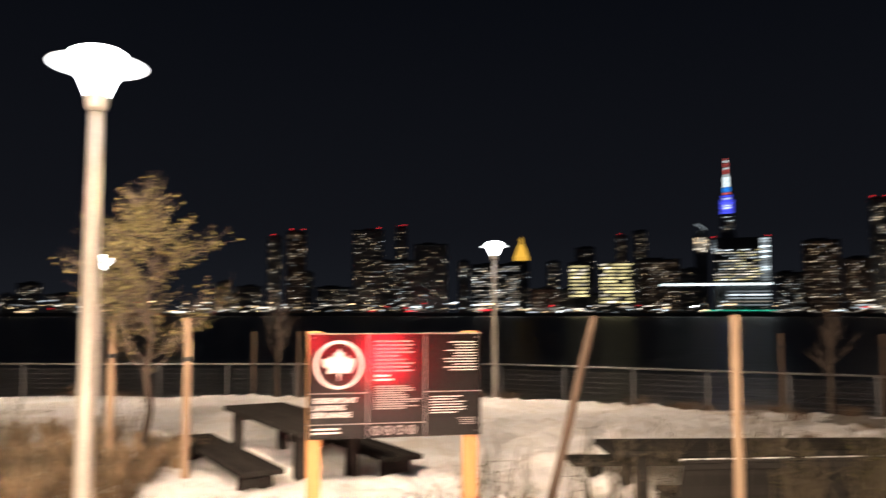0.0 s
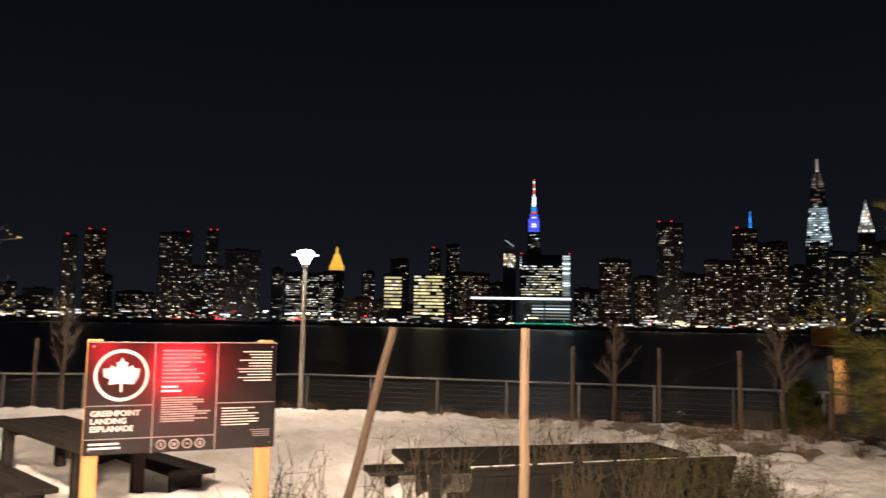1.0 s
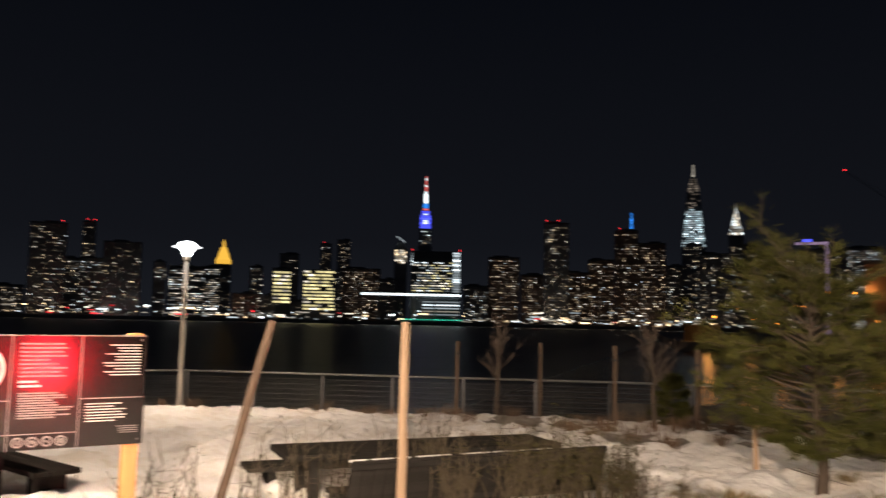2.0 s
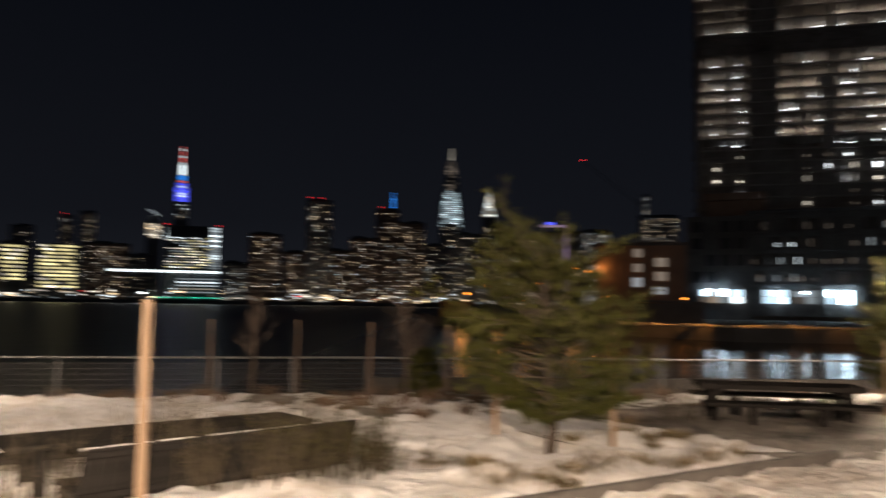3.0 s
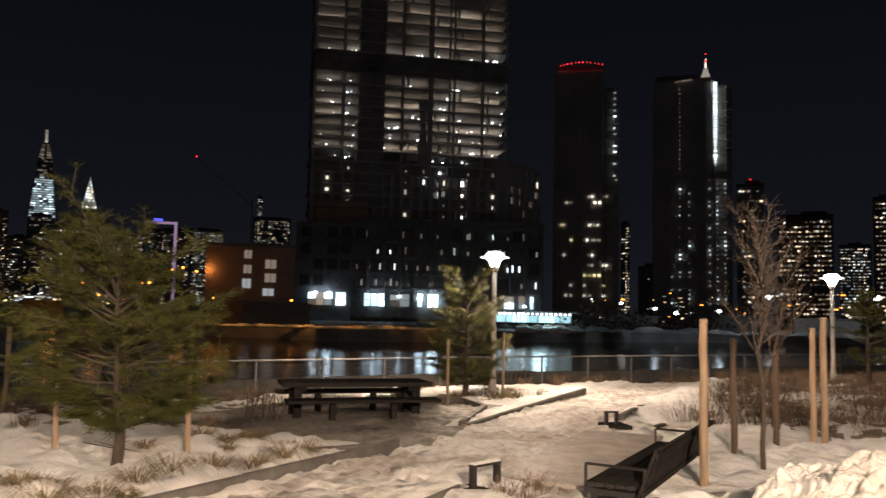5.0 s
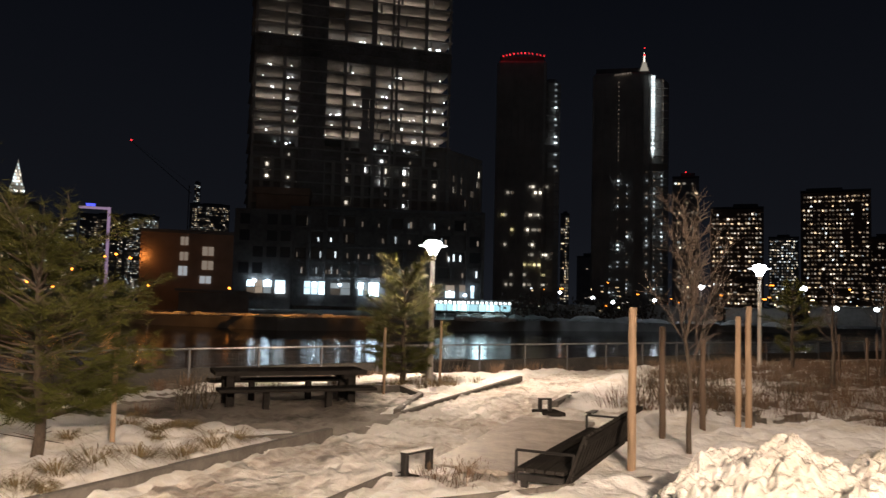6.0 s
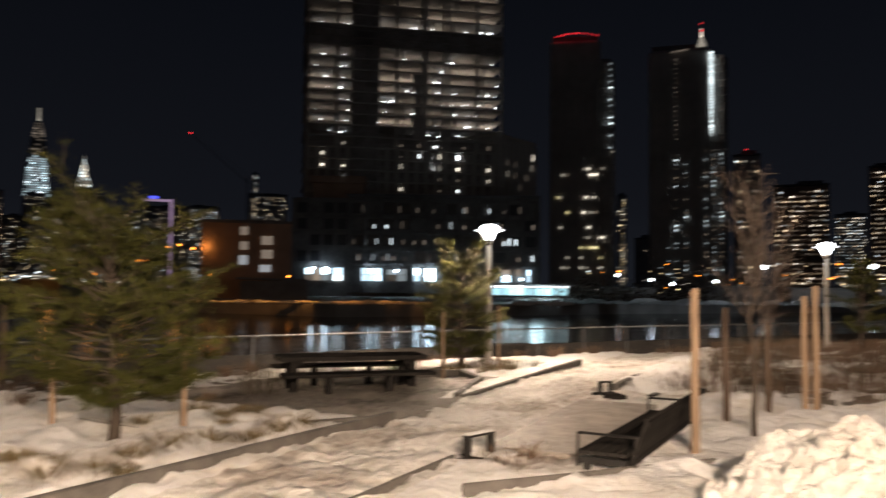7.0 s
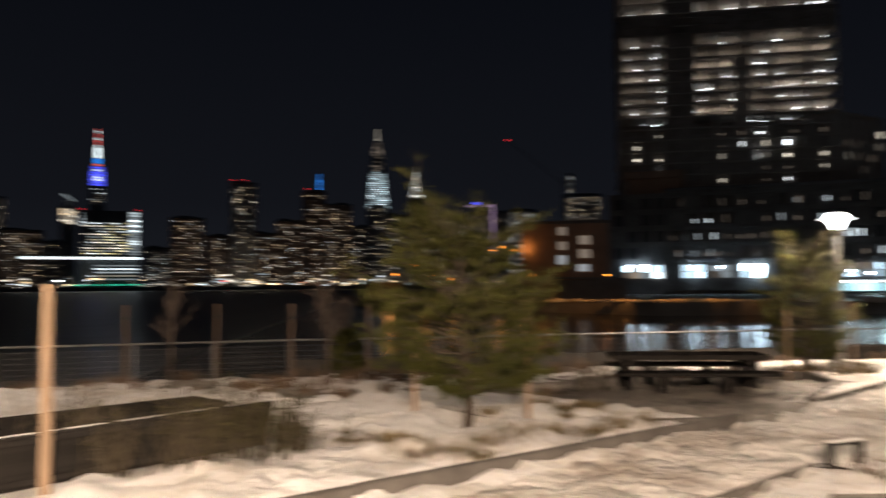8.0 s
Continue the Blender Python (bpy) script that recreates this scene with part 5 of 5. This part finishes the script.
slat_bench(7.38, 1.02, -4.0, 2.65, 0.46)
slat_bench(1.82, 6.40, 5.6, 2.55, 0.46, arms=False, pitch=0.102)
slat_bench(18.64, 7.27, -37, 1.95, 0.45, arms=False, z=-0.30)


def snow_strip(x0, y0, x1, y1, z):
    """Broken line of snow lying along the top of a bench back."""
    t = thing("snow_line", pose(x0, y0, z, 0, 0, math.degrees(math.atan2(y1 - y0, x1 - x0))), "broken line of snow along the bench back", "snow")
    r, x, end = random.Random(4), 0.0, math.hypot(x1 - x0, y1 - y0)
    while x < end:
        w = r.uniform(0.10, 0.34)
        bm = bmesh.new()
        box(bm, (x + w / 2, 0, 0.006), (w, 0.03, 0.018), bevel=0.006)
        part("snow_piece", bm, SNOW, t)
        x += w + r.uniform(0.02, 0.12)


snow_strip(1.84, 6.27, 4.30, 6.51, 0.455)


def arm_seat(x, y, turn, wide=0.5, high=0.36, arm=0.34, snow=False):
    """The end of a low bench that stands out of the snow: a slab with a flat-bar arm loop."""
    b = thing("snowed_bench", pose(x, y, ground_z(x, y), 0, 0, turn), "low bench end with a square steel arm loop in snow", "bench", "snowed benches")
    for k in range(3):
        bm = bmesh.new()
        box(bm, (0.06, -0.15 + 0.15 * k, 0.0), (wide, 0.14, 0.06), bevel=0.008)
        part("seat_plank", bm, TABLE_WOOD, b)
    bm = bmesh.new()
    for side in (-0.5, 0.5):
        box(bm, (side * (arm - 0.045), 0, 0.02 + high / 2), (0.045, 0.07, high + 0.04), bevel=0.005)
    box(bm, (0, 0, 0.035 + high), (arm, 0.085, 0.022), bevel=0.005)
    part("arm_loop", bm, STEEL_DARK, b)
    if snow:
        # white strip along the top of the arm loop
        bm = bmesh.new()
        box(bm, (0.0, 0.0, 0.052 + high), (arm - 0.01, 0.075, 0.016), bevel=0.006)
        part("white_cap", bm, SNOW, b, "thin white cap")
        bm = bmesh.new()
        box(bm, (0.20, 0.0, 0.035), (wide * 0.62, 0.40, 0.05), bevel=0.022)
        part("snow_cover", bm, SNOW, b, "snow lying on the planks")
    return b


arm_seat(7.47, 2.42, -20, 0.62, 0.21, 0.38, True)
arm_seat(12.14, 2.28, -55, 0.36, 0.17, 0.20)
arm_seat(12.45, 1.64, -8, 0.4, 0.05, 0.36)
slab = bmesh.new()
box(slab, (0, 0, 0), (3.6, 1.05, 0.05), bevel=0.01)
pv = tagged(link_mesh("paving_slab", slab, PAVING), "wet bare paving swept clear between the benches", "paving", kind="structure")
pv.matrix_world = pose(9.6, 1.95, -0.005, 0, 0, 0)


# ---- park: stakes ----
def stake(x, y, top, r=0.042, lean=(0.0, 0.0), strap=None, label="round wooden tree stake", wood=STAKE_WOOD):
    r *= 0.85
    z = ground_z(x, y) - 0.06
    s = thing("tree_stake", pose(x, y, z), label, "stake", "tree stakes")
    bm = bmesh.new()
    h = top - z
    segs = 6
    rr = random.Random(int(x * 100) + int(y * 10))
    last = Vector((0, 0, 0))
    for k in range(segs):
        f = (k + 1) / segs
        nxt = Vector((lean[0] * f + rr.uniform(-0.006, 0.006), lean[1] * f + rr.uniform(-0.006, 0.006), h * f))
        rod(bm, last, nxt, r * (1.06 - 0.02 * k), r * (1.04 - 0.02 * k), 10, cap=(k == segs - 1))
        last = nxt
    pole = part("pole", bm, wood, s, smooth=False)
    if strap:
        bm = bmesh.new()
        f = (strap - z) / h
        c = Vector((lean[0] * f, lean[1] * f, strap - z))
        rod(bm, c - Vector((0, 0, 0.02)), c + Vector((0, 0, 0.02)), r * 1.22, r * 1.22, 10)
        part("strap", bm, BLACK_STRAP, pole, "black rubber strap")
    return s


stake(0.74, 6.01, 1.57, 0.040, (0.43, 0.17), label="leaning dark tree stake", wood=STAKE_DARK)
stake(2.20, 6.02, 1.585, 0.044)
stake(-3.45, 8.35, 1.56, 0.045, strap=1.15)
stake(-2.49, 7.80, 1.55, 0.045, strap=1.15)
stake(6.65, 7.03, 1.10, 0.035)
stake(7.21, 5.72, 1.33, 0.032)
# darker wood here stands for the weaker light at the fence
for x, y, top in ((6.25, 14.8, 1.22), (7.8, 14.2, 1.22), (8.1, 12.0, 1.24), (8.9, 10.8, 1.22), (-4.15, 17.6, 1.18), (-3.2, 17.8, 1.18)):
    stake(x, y, top, 0.044, strap=top - 0.25, label="dark brown tree stake", wood=STAKE_DARK)
stake(8.48, 0.60, 1.57, 0.048)
stake(10.64, 0.49, 1.34, 0.045, label="dark brown tree stake", wood=STAKE_DARK)
stake(11.33, 0.05, 1.18, 0.045, label="dark brown tree stake", wood=STAKE_DARK)
stake(12.13, -0.38, 1.48, 0.045)
stake(12.09, -0.51, 1.62, 0.05)
stake(13.53, 5.5, 1.1, 0.03)
stake(15.6, 5.2, 1.2, 0.03)
for x, y in ((21.0, -2.6), (19.0, -2.9), (22.5, -3.6)):
    stake(x, y, 1.05, 0.035, wood=STAKE_DARK)


# ---- park: trees ----
def grow(r, height, limbs, spread, trunk, up=0.9, twigs=5, first=0.35, wild=0.25):
    """Trunk, limbs and twigs as lists of (p, q, r0, r1)."""
    trunk_segs, limb_segs, twig_segs, tips = [], [], [], []
    last, n = Vector((0, 0, 0)), 8
    axis = [last]
    for k in range(n):
        nxt = Vector((r.gauss(0, 0.025), r.gauss(0, 0.025), height * 0.82 * (k + 1) / n))
        trunk_segs.append((last, nxt, trunk * (1 - 0.1 * k), trunk * (1 - 0.1 * (k + 1))))
        last = nxt
        axis.append(last)
    for k in range(limbs):
        f = first + (0.98 - first) * (k + r.random()) / limbs
        i = min(n - 1, int(f * n))
        p = axis[i].lerp(axis[i + 1], f * n - i)
        a = r.uniform(0, 2 * math.pi)
        way = Vector((math.cos(a), math.sin(a), up + r.uniform(-0.25, 0.35))).normalized()
        long = spread * (1.12 - 0.75 * f) * r.uniform(0.75, 1.2)
        rr = trunk * 0.20 * (1.1 - 0.6 * f)
        q = p
        for j in range(4):
            q2 = q + (way + Vector((r.gauss(0, wild), r.gauss(0, wild), r.gauss(0, wild) + 0.06))).normalized() * long / 4
            limb_segs.append((q, q2, rr * (1 - 0.2 * j), rr * (0.8 - 0.2 * j) + 0.002))
            for _ in range(twigs if j else 1):
                tw = (way + Vector((r.gauss(0, 0.7), r.gauss(0, 0.7), r.gauss(0.25, 0.5)))).normalized()
                base = q.lerp(q2, r.random())
                end = base + tw * long * r.uniform(0.16, 0.42)
                twig_segs.append((base, end, 0.0035, 0.0012))
                tips.append((base, end))
            q = q2
        tips.append((q, q + way * 0.05))
    return trunk_segs, limb_segs, twig_segs, tips


def bars(segs, seg):
    v, f = [], []
    for p, q, r0, r1 in segs:
        way = (q - p).normalized()
        a = way.orthogonal().normalized()
        b = way.cross(a)
        k = len(v)
        for c, rad in ((p, r0), (q, r1)):
            v += [c + rad * (math.cos(2 * math.pi * i / seg) * a + math.sin(2 * math.pi * i / seg) * b) for i in range(seg)]
        f += [(k + i, k + (i + 1) % seg, k + seg + (i + 1) % seg, k + seg + i) for i in range(seg)]
    return v, f


def bare_tree(x, y, height, spread, seed, trunk=0.045, limbs=18, label="young leafless tree with fine upright twigs", leaves=0, leaf_mat=None, twigs=5, up=0.9):
    r = random.Random(seed)
    t = thing("young_tree", pose(x, y, ground_z(x, y) - 0.05), label, "tree", "young trees")
    a, b, c, tips = grow(r, height, limbs, spread, trunk, up=up, twigs=twigs)
    raw("trunk", *bars(a, 10), BARK, t, smooth=True)
    raw("limbwork", *bars(b, 6), TWIG, t, kind="stuff")
    raw("twigwork", *bars(c, 3), TWIG, t, kind="stuff")
    if leaves:
        v, f = [], []
        for _ in range(leaves):
            p, q = r.choice(tips)
            if p.z < height * 0.30 or p.z > height * 0.80:
                if r.random() < 0.75:
                    continue
            c0 = p.lerp(q, r.random()) + Vector((r.gauss(0, 0.03), r.gauss(0, 0.03), r.gauss(0, 0.03)))
            d = Vector((r.gauss(0, 1), r.gauss(0, 1), r.gauss(-0.3, 0.8))).normalized() * r.uniform(0.015, 0.034)
            e = d.orthogonal().normalized() * d.length * 0.5
            k = len(v)
            v += [c0, c0 + d * 0.6 + e, c0 + d * 1.4, c0 + d * 0.6 - e]
            f.append((k, k + 1, k + 2, k + 3))
        raw("crown", v, f, leaf_mat, t, "dry yellowing leaves", "stuff")
    return t


bare_tree(-2.95, 8.05, 3.25, 1.2, 11, 0.042, 40, "young tree still holding dry yellow leaves", 3600, LEAF, 9, 0.75)
bare_tree(9.51, 0.12, 3.1, 1.15, 12, 0.030, 24, twigs=9, up=1.7)
bare_tree(7.1, 14.7, 2.3, 0.8, 13, 0.05, 22, twigs=7, up=1.2)
bare_tree(8.55, 11.5, 2.2, 0.8, 14, 0.05, 22, twigs=7, up=1.2)
bare_tree(-3.65, 17.6, 2.6, 0.9, 15, 0.06, 22, twigs=7, up=1.2)
bare_tree(18.5, -2.2, 2.6, 0.8, 17, 0.05, 14)
bare_tree(20.3, -3.4, 2.8, 0.8, 18, 0.05, 14)
bare_tree(-9.5, 15.5, 2.6, 0.9, 19, 0.05, 14)


def pine(x, y, height, spread, seed, whorls=10, per=7, label="young bushy pine with long green needles", first=0.30, lean=0.0, wide_at=(0.62, 1.12, 1.0, 0.62, 0.5), dense=1.0):
    """Limbs in uneven layers with gaps between, needles in tufts towards their ends."""
    r = random.Random(seed)
    t = thing("pine_tree", pose(x, y, ground_z(x, y) - 0.05), label, "tree", "pines")
    n = 8
    axis = [Vector((lean * (k / n) ** 1.5 + 0.02 * math.sin(k), 0.02 * math.cos(2 * k), height * 0.94 * k / n)) for k in range(n + 1)]
    thick = 0.027 * height
    raw("trunk", *bars([(axis[k], axis[k + 1], thick * (1 - 0.11 * k), thick * (0.89 - 0.11 * k) + 0.004) for k in range(n)], 10), BARK, t, smooth=True)
    limb, v, f = [], [], []

    def on_axis(g):
        i = min(n - 1, int(g * n))
        return axis[i].lerp(axis[i + 1], g * n - i)

    def tuft(c, way, size, count):
        for _ in range(int(count * dense)):
            d = (way * 0.9 + Vector((r.gauss(0, 0.55), r.gauss(0, 0.55), r.gauss(0.12, 0.45)))).normalized() * size * r.uniform(0.7, 1.25)
            e = d.orthogonal().normalized() * 0.0034
            k = len(v)
            p = c + Vector((r.gauss(0, 0.025), r.gauss(0, 0.025), r.gauss(0, 0.018)))
            v.extend([p - e, p + e, p + d])
            f.append((k, k + 1, k + 2))

    for w in range(whorls):
        g0 = first + (0.99 - first) * w / (whorls - 1)
        s = (g0 - first) / (1 - first) * (len(wide_at) - 1)
        i = min(len(wide_at) - 2, int(s))
        width = wide_at[i] + (wide_at[i + 1] - wide_at[i]) * (s - i)
        turn = r.uniform(0, 6.28)
        for k in range(per if g0 < 0.9 else 4):
            if r.random() < 0.14:
                continue
            g = min(0.995, g0 + r.uniform(-0.02, 0.02))
            a = turn + 6.283 * k / per + r.uniform(-0.3, 0.3)
            way = Vector((math.cos(a), math.sin(a), 0.05 + 0.75 * g * g + r.uniform(-0.12, 0.15)))
            long = spread * width * r.uniform(0.6, 1.2)
            p = on_axis(g)
            for j in range(4):
                q = p + (way + Vector((r.gauss(0, 0.14), r.gauss(0, 0.14), 0.07 * j))).normalized() * long / 4
                limb.append((p, q, 0.013 * (1.15 - 0.25 * j), 0.013 * (0.9 - 0.2 * j)))
                if j:
                    tuft(q, way.normalized(), 0.11, 40 + 12 * j)
                    for _ in range(3):
                        side = (way + Vector((r.gauss(0, 0.8), r.gauss(0, 0.8), r.gauss(0.1, 0.3)))).normalized()
                        e = q + side * long * r.uniform(0.12, 0.32)
                        limb.append((q, e, 0.005, 0.0025))
                        tuft(e, side, 0.11, 50)
                        tuft(q.lerp(e, 0.5), side, 0.10, 20)
                p = q
    # dead lower twigs
    for _ in range(9):
        p = on_axis(r.uniform(0.08, first))
        a = r.uniform(0, 6.28)
        q = p + Vector((math.cos(a), math.sin(a), r.uniform(-0.15, 0.3))) * r.uniform(0.12, 0.35)
        limb.append((p, q, 0.007, 0.003))
    raw("limbwork", *bars(limb, 5), BARK, t, kind="stuff")
    raw("needle_foliage", v, f, NEEDLE, t, "long green needles", "stuff")
    return t


pine(6.58, 6.05, 2.26, 1.0, 3, 13, 8, lean=-0.14, first=0.21, wide_at=(0.7, 1.05, 1.05, 0.72, 0.75), dense=0.66)
pine(16.02, 6.19, 2.42, 0.76, 5, 12, 7, "small upright pine beside a park lamp", 0.14, 0.06, (0.75, 1.05, 1.0, 0.85, 0.7), 0.58)
pine(23.3, -1.75, 2.3, 0.6, 6, 8, 5, dense=0.35)
pine(-12.0, 13.0, 1.8, 0.7, 8, 8, 5)
pine(9.6, 12.4, 0.9, 0.3, 9, 6, 5, "small conifer among dry grass", 0.1)


# ---- park: shrubs, grasses ----
def tuft_grass(name, places, material, label, seed, blades, high, lean, width=0.005, scatter=0.12):
    r = random.Random(seed)
    v, f = [], []
    for x, y, size in places:
        z = ground_z(x, y) - 0.03
        for _ in range(blades):
            a = r.uniform(0, 2 * math.pi)
            out = Vector((math.cos(a), math.sin(a), 0))
            p = Vector((x, y, z)) + out * r.uniform(0, scatter) * size
            h = high * size * r.uniform(0.55, 1.1)
            b = out * h * lean * r.uniform(0.3, 1.2)
            side = Vector((-out.y, out.x, 0)) * width
            m, e = p + b * 0.45 + Vector((0, 0, h * 0.75)), p + b * 1.2 + Vector((0, 0, h * (1.0 - 0.35 * lean)))
            k = len(v)
            v += [p - side, p + side, m - side * 0.8, m + side * 0.8, e]
            f += [(k, k + 1, k + 3, k + 2), (k + 2, k + 3, k + 4)]
    return tagged(raw(name, v, f, material, kind="stuff"), label, "grass")


pr = random.Random(21)
spots = []
while len(spots) < 95:
    x, y = pr.uniform(-22, 34), pr.uniform(-6, 19.5)
    if 0.5 < shore_gap(x, y) < 2.4 and not (13.5 < x < 19 and 2.6 < y < 5.2):
        spots.append((x, y, pr.uniform(0.6, 1.25)))
while len(spots) < 145:
    x, y = pr.uniform(4.6, 14.5), pr.uniform(6.8, 17.5)
    if 1.5 < shore_gap(x, y) < 7.5 and (x > 9 or y > 8.6) and math.hypot(x - 11.4, y - 6.15) > 2.0:
        spots.append((x, y, pr.uniform(0.4, 0.85)))
tuft_grass("russet_grass", spots, GRASS_RED, "russet winter grass along the fence", 22, 80, 0.36, 0.8, 0.0035, 0.35)
spots = [(5.05 + 0.40 * k + pr.uniform(-0.1, 0.1), 4.95 - 0.045 * k + pr.uniform(-0.12, 0.25), pr.uniform(0.9, 1.3)) for k in range(8)]
spots += [(pr.uniform(4.6, 8.6), pr.uniform(4.75, 6.8), pr.uniform(0.4, 0.9)) for _ in range(16)]
tuft_grass("bed_grass", spots, GRASS_DARK, "drooping dry grass tufts in the snowy bed", 23, 130, 0.17, 2.7, 0.003, 0.13)
tuft_grass("lamp_bed_grass", [(pr.uniform(14.2, 17.6), pr.uniform(4.7, 6.4), pr.uniform(0.5, 1.0)) for _ in range(34)], GRASS_DARK, "thin dry stalks in the snow below the lamp", 27, 34, 0.26, 0.9, 0.004, 0.25)
spots = [(-3.6 + pr.gauss(0, 0.5), 5.9 + pr.gauss(0, 0.6), pr.uniform(0.8, 1.3)) for _ in range(9)] + [(pr.uniform(-5.5, -2.7), pr.uniform(6.0, 9.5), pr.uniform(0.6, 1.2)) for _ in range(70)]
tuft_grass("straw_grass", spots, GRASS, "straw-coloured dry grass in the snow", 24, 110, 0.42, 0.9)
spots = [(pr.uniform(13, 30), pr.uniform(-5, 1.5), pr.uniform(0.6, 1.3)) for _ in range(620)] + [(pr.uniform(7.2, 8.2), pr.uniform(1.9, 2.2), 0.6) for _ in range(4)]
tuft_grass("bed_grass_far", [s for s in spots if shore_gap(s[0], s[1]) > 0.4], GRASS_RED, "low russet grass in the far bed", 25, 56, 0.25, 1.3, 0.0035, 0.5)


def shrub(x, y, size, high, seed, stems=26, leaves=0, leaf_mat=None, label="leafless twiggy shrub in snow"):
    r = random.Random(seed)
    s = thing("shrub", pose(x, y, ground_z(x, y) - 0.03), label, "shrub", "shrubs")
    segs, tips = [], []
    for _ in range(stems):
        p = Vector((r.gauss(0, size * 0.5), r.gauss(0, size * 0.4), 0))
        way = Vector((r.gauss(0, 0.2), r.gauss(0, 0.2), 1)).normalized()
        h = high * r.uniform(0.5, 1.1)
        for j in range(4):
            q = p + (way + Vector((r.gauss(0, 0.12), r.gauss(0, 0.12), 0))).normalized() * h / 4
            segs.append((p, q, 0.0075 * (1.1 - 0.22 * j), 0.0075 * (0.9 - 0.22 * j)))
            if j:
                for _ in range(2):
                    e = p.lerp(q, r.random()) + Vector((r.gauss(0, 0.07), r.gauss(0, 0.07), abs(r.gauss(0.07, 0.05))))
                    segs.append((p.lerp(q, 0.5), e, 0.003, 0.0015))
                    tips.append(e)
            p = q
        tips.append(p)
    raw("stemwork", *bars(segs, 4), SHRUB_TWIG, s, kind="stuff")
    if leaves:
        v, f = [], []
        for _ in range(leaves):
            c = r.choice(tips) + Vector((r.gauss(0, 0.035), r.gauss(0, 0.035), r.gauss(0, 0.035)))
            d = Vector((r.gauss(0, 0.5), r.gauss(0, 0.5), r.gauss(0.7, 0.5))).normalized() * r.uniform(0.016, 0.04)
            e = d.orthogonal().normalized() * d.length * 0.16
            k = len(v)
            v += [c, c + d * 0.6 + e, c + d * 1.4, c + d * 0.6 - e]
            f.append((k, k + 1, k + 2, k + 3))
        raw("foliage", v, f, leaf_mat, s, "small dull leaves", "stuff")
    return s


for k, (x, y, size, high, leaves) in enumerate(((2.75, 6.25, 0.22, 0.66, 60), (3.3, 6.2, 0.28, 0.72, 260), (3.75, 6.2, 0.30, 0.62, 700), (4.15, 6.25, 0.28, 0.56, 800), (4.5, 6.3, 0.25, 0.44, 600), (2.7, 6.9, 0.25, 0.85, 60))):
    shrub(x, y, size, high * 1.0, 40 + k, 30, leaves * 2, LEAF_OLIVE, "upright shrub with dull olive leaves in snow")
for k, (x, y, size, high) in enumerate(((1.15, 6.6, 0.28, 0.80), (1.55, 6.5, 0.25, 0.75), (0.55, 5.9, 0.18, 0.60), (-0.1, 5.75, 0.2, 0.40), (0.35, 6.8, 0.25, 0.55), (1.95, 6.6, 0.22, 0.70))):
    shrub(x, y, size, high, 60 + k, 11, 26, LEAF_OLIVE)
for k, (x, y, size, high) in enumerate(((14.2, 0.9, 0.5, 0.7), (15.2, 0.4, 0.5, 0.75), (13.6, -0.1, 0.4, 0.5), (16.5, 0.2, 0.5, 0.7), (12.6, 0.3, 0.3, 0.5), (17.5, 0.9, 0.5, 0.6), (10.6, 9.6, 0.4, 0.5), (10.1, 6.9, 0.3, 0.55), (15.5, -1.2, 0.4, 0.6), (-3.4, 6.4, 0.35, 0.7), (-4.1, 7.0, 0.4, 0.8), (-3.1, 7.2, 0.3, 0.6), (-4.6, 8.2, 0.4, 0.8), (-3.9, 9.2, 0.4, 0.7))):
    shrub(x, y, size, high, 80 + k, 24)


# ---- park: ploughed snow heap ----
def snow_heap(x, y, sx, sy, high, seed):
    v, f = [], []
    n = 280
    for j in range(n + 1):
        for i in range(n + 1):
            u, w = 2 * i / n - 1, 2 * j / n - 1
            px, py = x + u * sx, y + w * sy
            d = math.sqrt(u * u + w * w)
            k = max(0.0, 1 - d ** 1.7)
            p = Vector((px, py, seed + 1.2 * high * k))
            warp = Vector((noise.noise(p * 3.7), noise.noise(p * 3.7 + Vector((7, 3, 0))), 0)) * 0.07
            lump = 0.20 * noise.noise(p * 1.4) - 0.10
            for size, tall in ((2.3, 0.10), (6.0, 0.09), (12.0, 0.06), (23.0, 0.030), (42.0, 0.014)):
                lump += tall * (abs(noise.noise((p + warp * 0.6) * size + Vector((size, 0, 0)))) - 0.12)
            h = high * k + (lump - 0.05) * min(1.0, 3 * k)
            v.append((px + 0.05 * noise.noise(p * 5 + Vector((9, 0, 0))), py + 0.05 * noise.noise(p * 5 + Vector((0, 9, 0))), ground_z(px, py) - 0.10 * (1 - min(1, 6 * k)) + max(0, h)))
    for j in range(n):
        for i in range(n):
            k = j * (n + 1) + i
            f.append((k, k + 1, k + n + 2, k + n + 1))
    return tagged(raw("snow_heap", v, f, SNOW_HEAP, smooth=True), "heap of lumpy ploughed snow", "snow heap")


snow_heap(6.55, -0.62, 1.12, 1.05, 0.74, 7.0)
snow_heap(6.5, -1.55, 1.5, 1.35, 0.68, 3.0)
# loose clods of snow round the heap
cr = random.Random(9)
for k in range(30):
    a, d = cr.uniform(0, 6.28), cr.uniform(1.0, 1.8)
    x, y = 6.35 + d * math.cos(a), -1.05 + 0.9 * d * math.sin(a)
    s = cr.uniform(0.02, 0.05)
    bm = bmesh.new()
    bmesh.ops.create_icosphere(bm, subdivisions=2, radius=s)
    for vert in bm.verts:
        vert.co *= 1 + 0.35 * noise.noise(vert.co * 14 + Vector((k, 0, 0)))
    ob = link_mesh("snow_clod", bm, SNOW_HEAP, True)
    hgt = 0.66 * max(0.0, 1 - (d / 1.7) ** 1.7)
    ob.location = (x, y, ground_z(x, y) + hgt + s * 0.2)
    tagged(ob, "loose clod of ploughed snow", "snow clod", "snow clods")
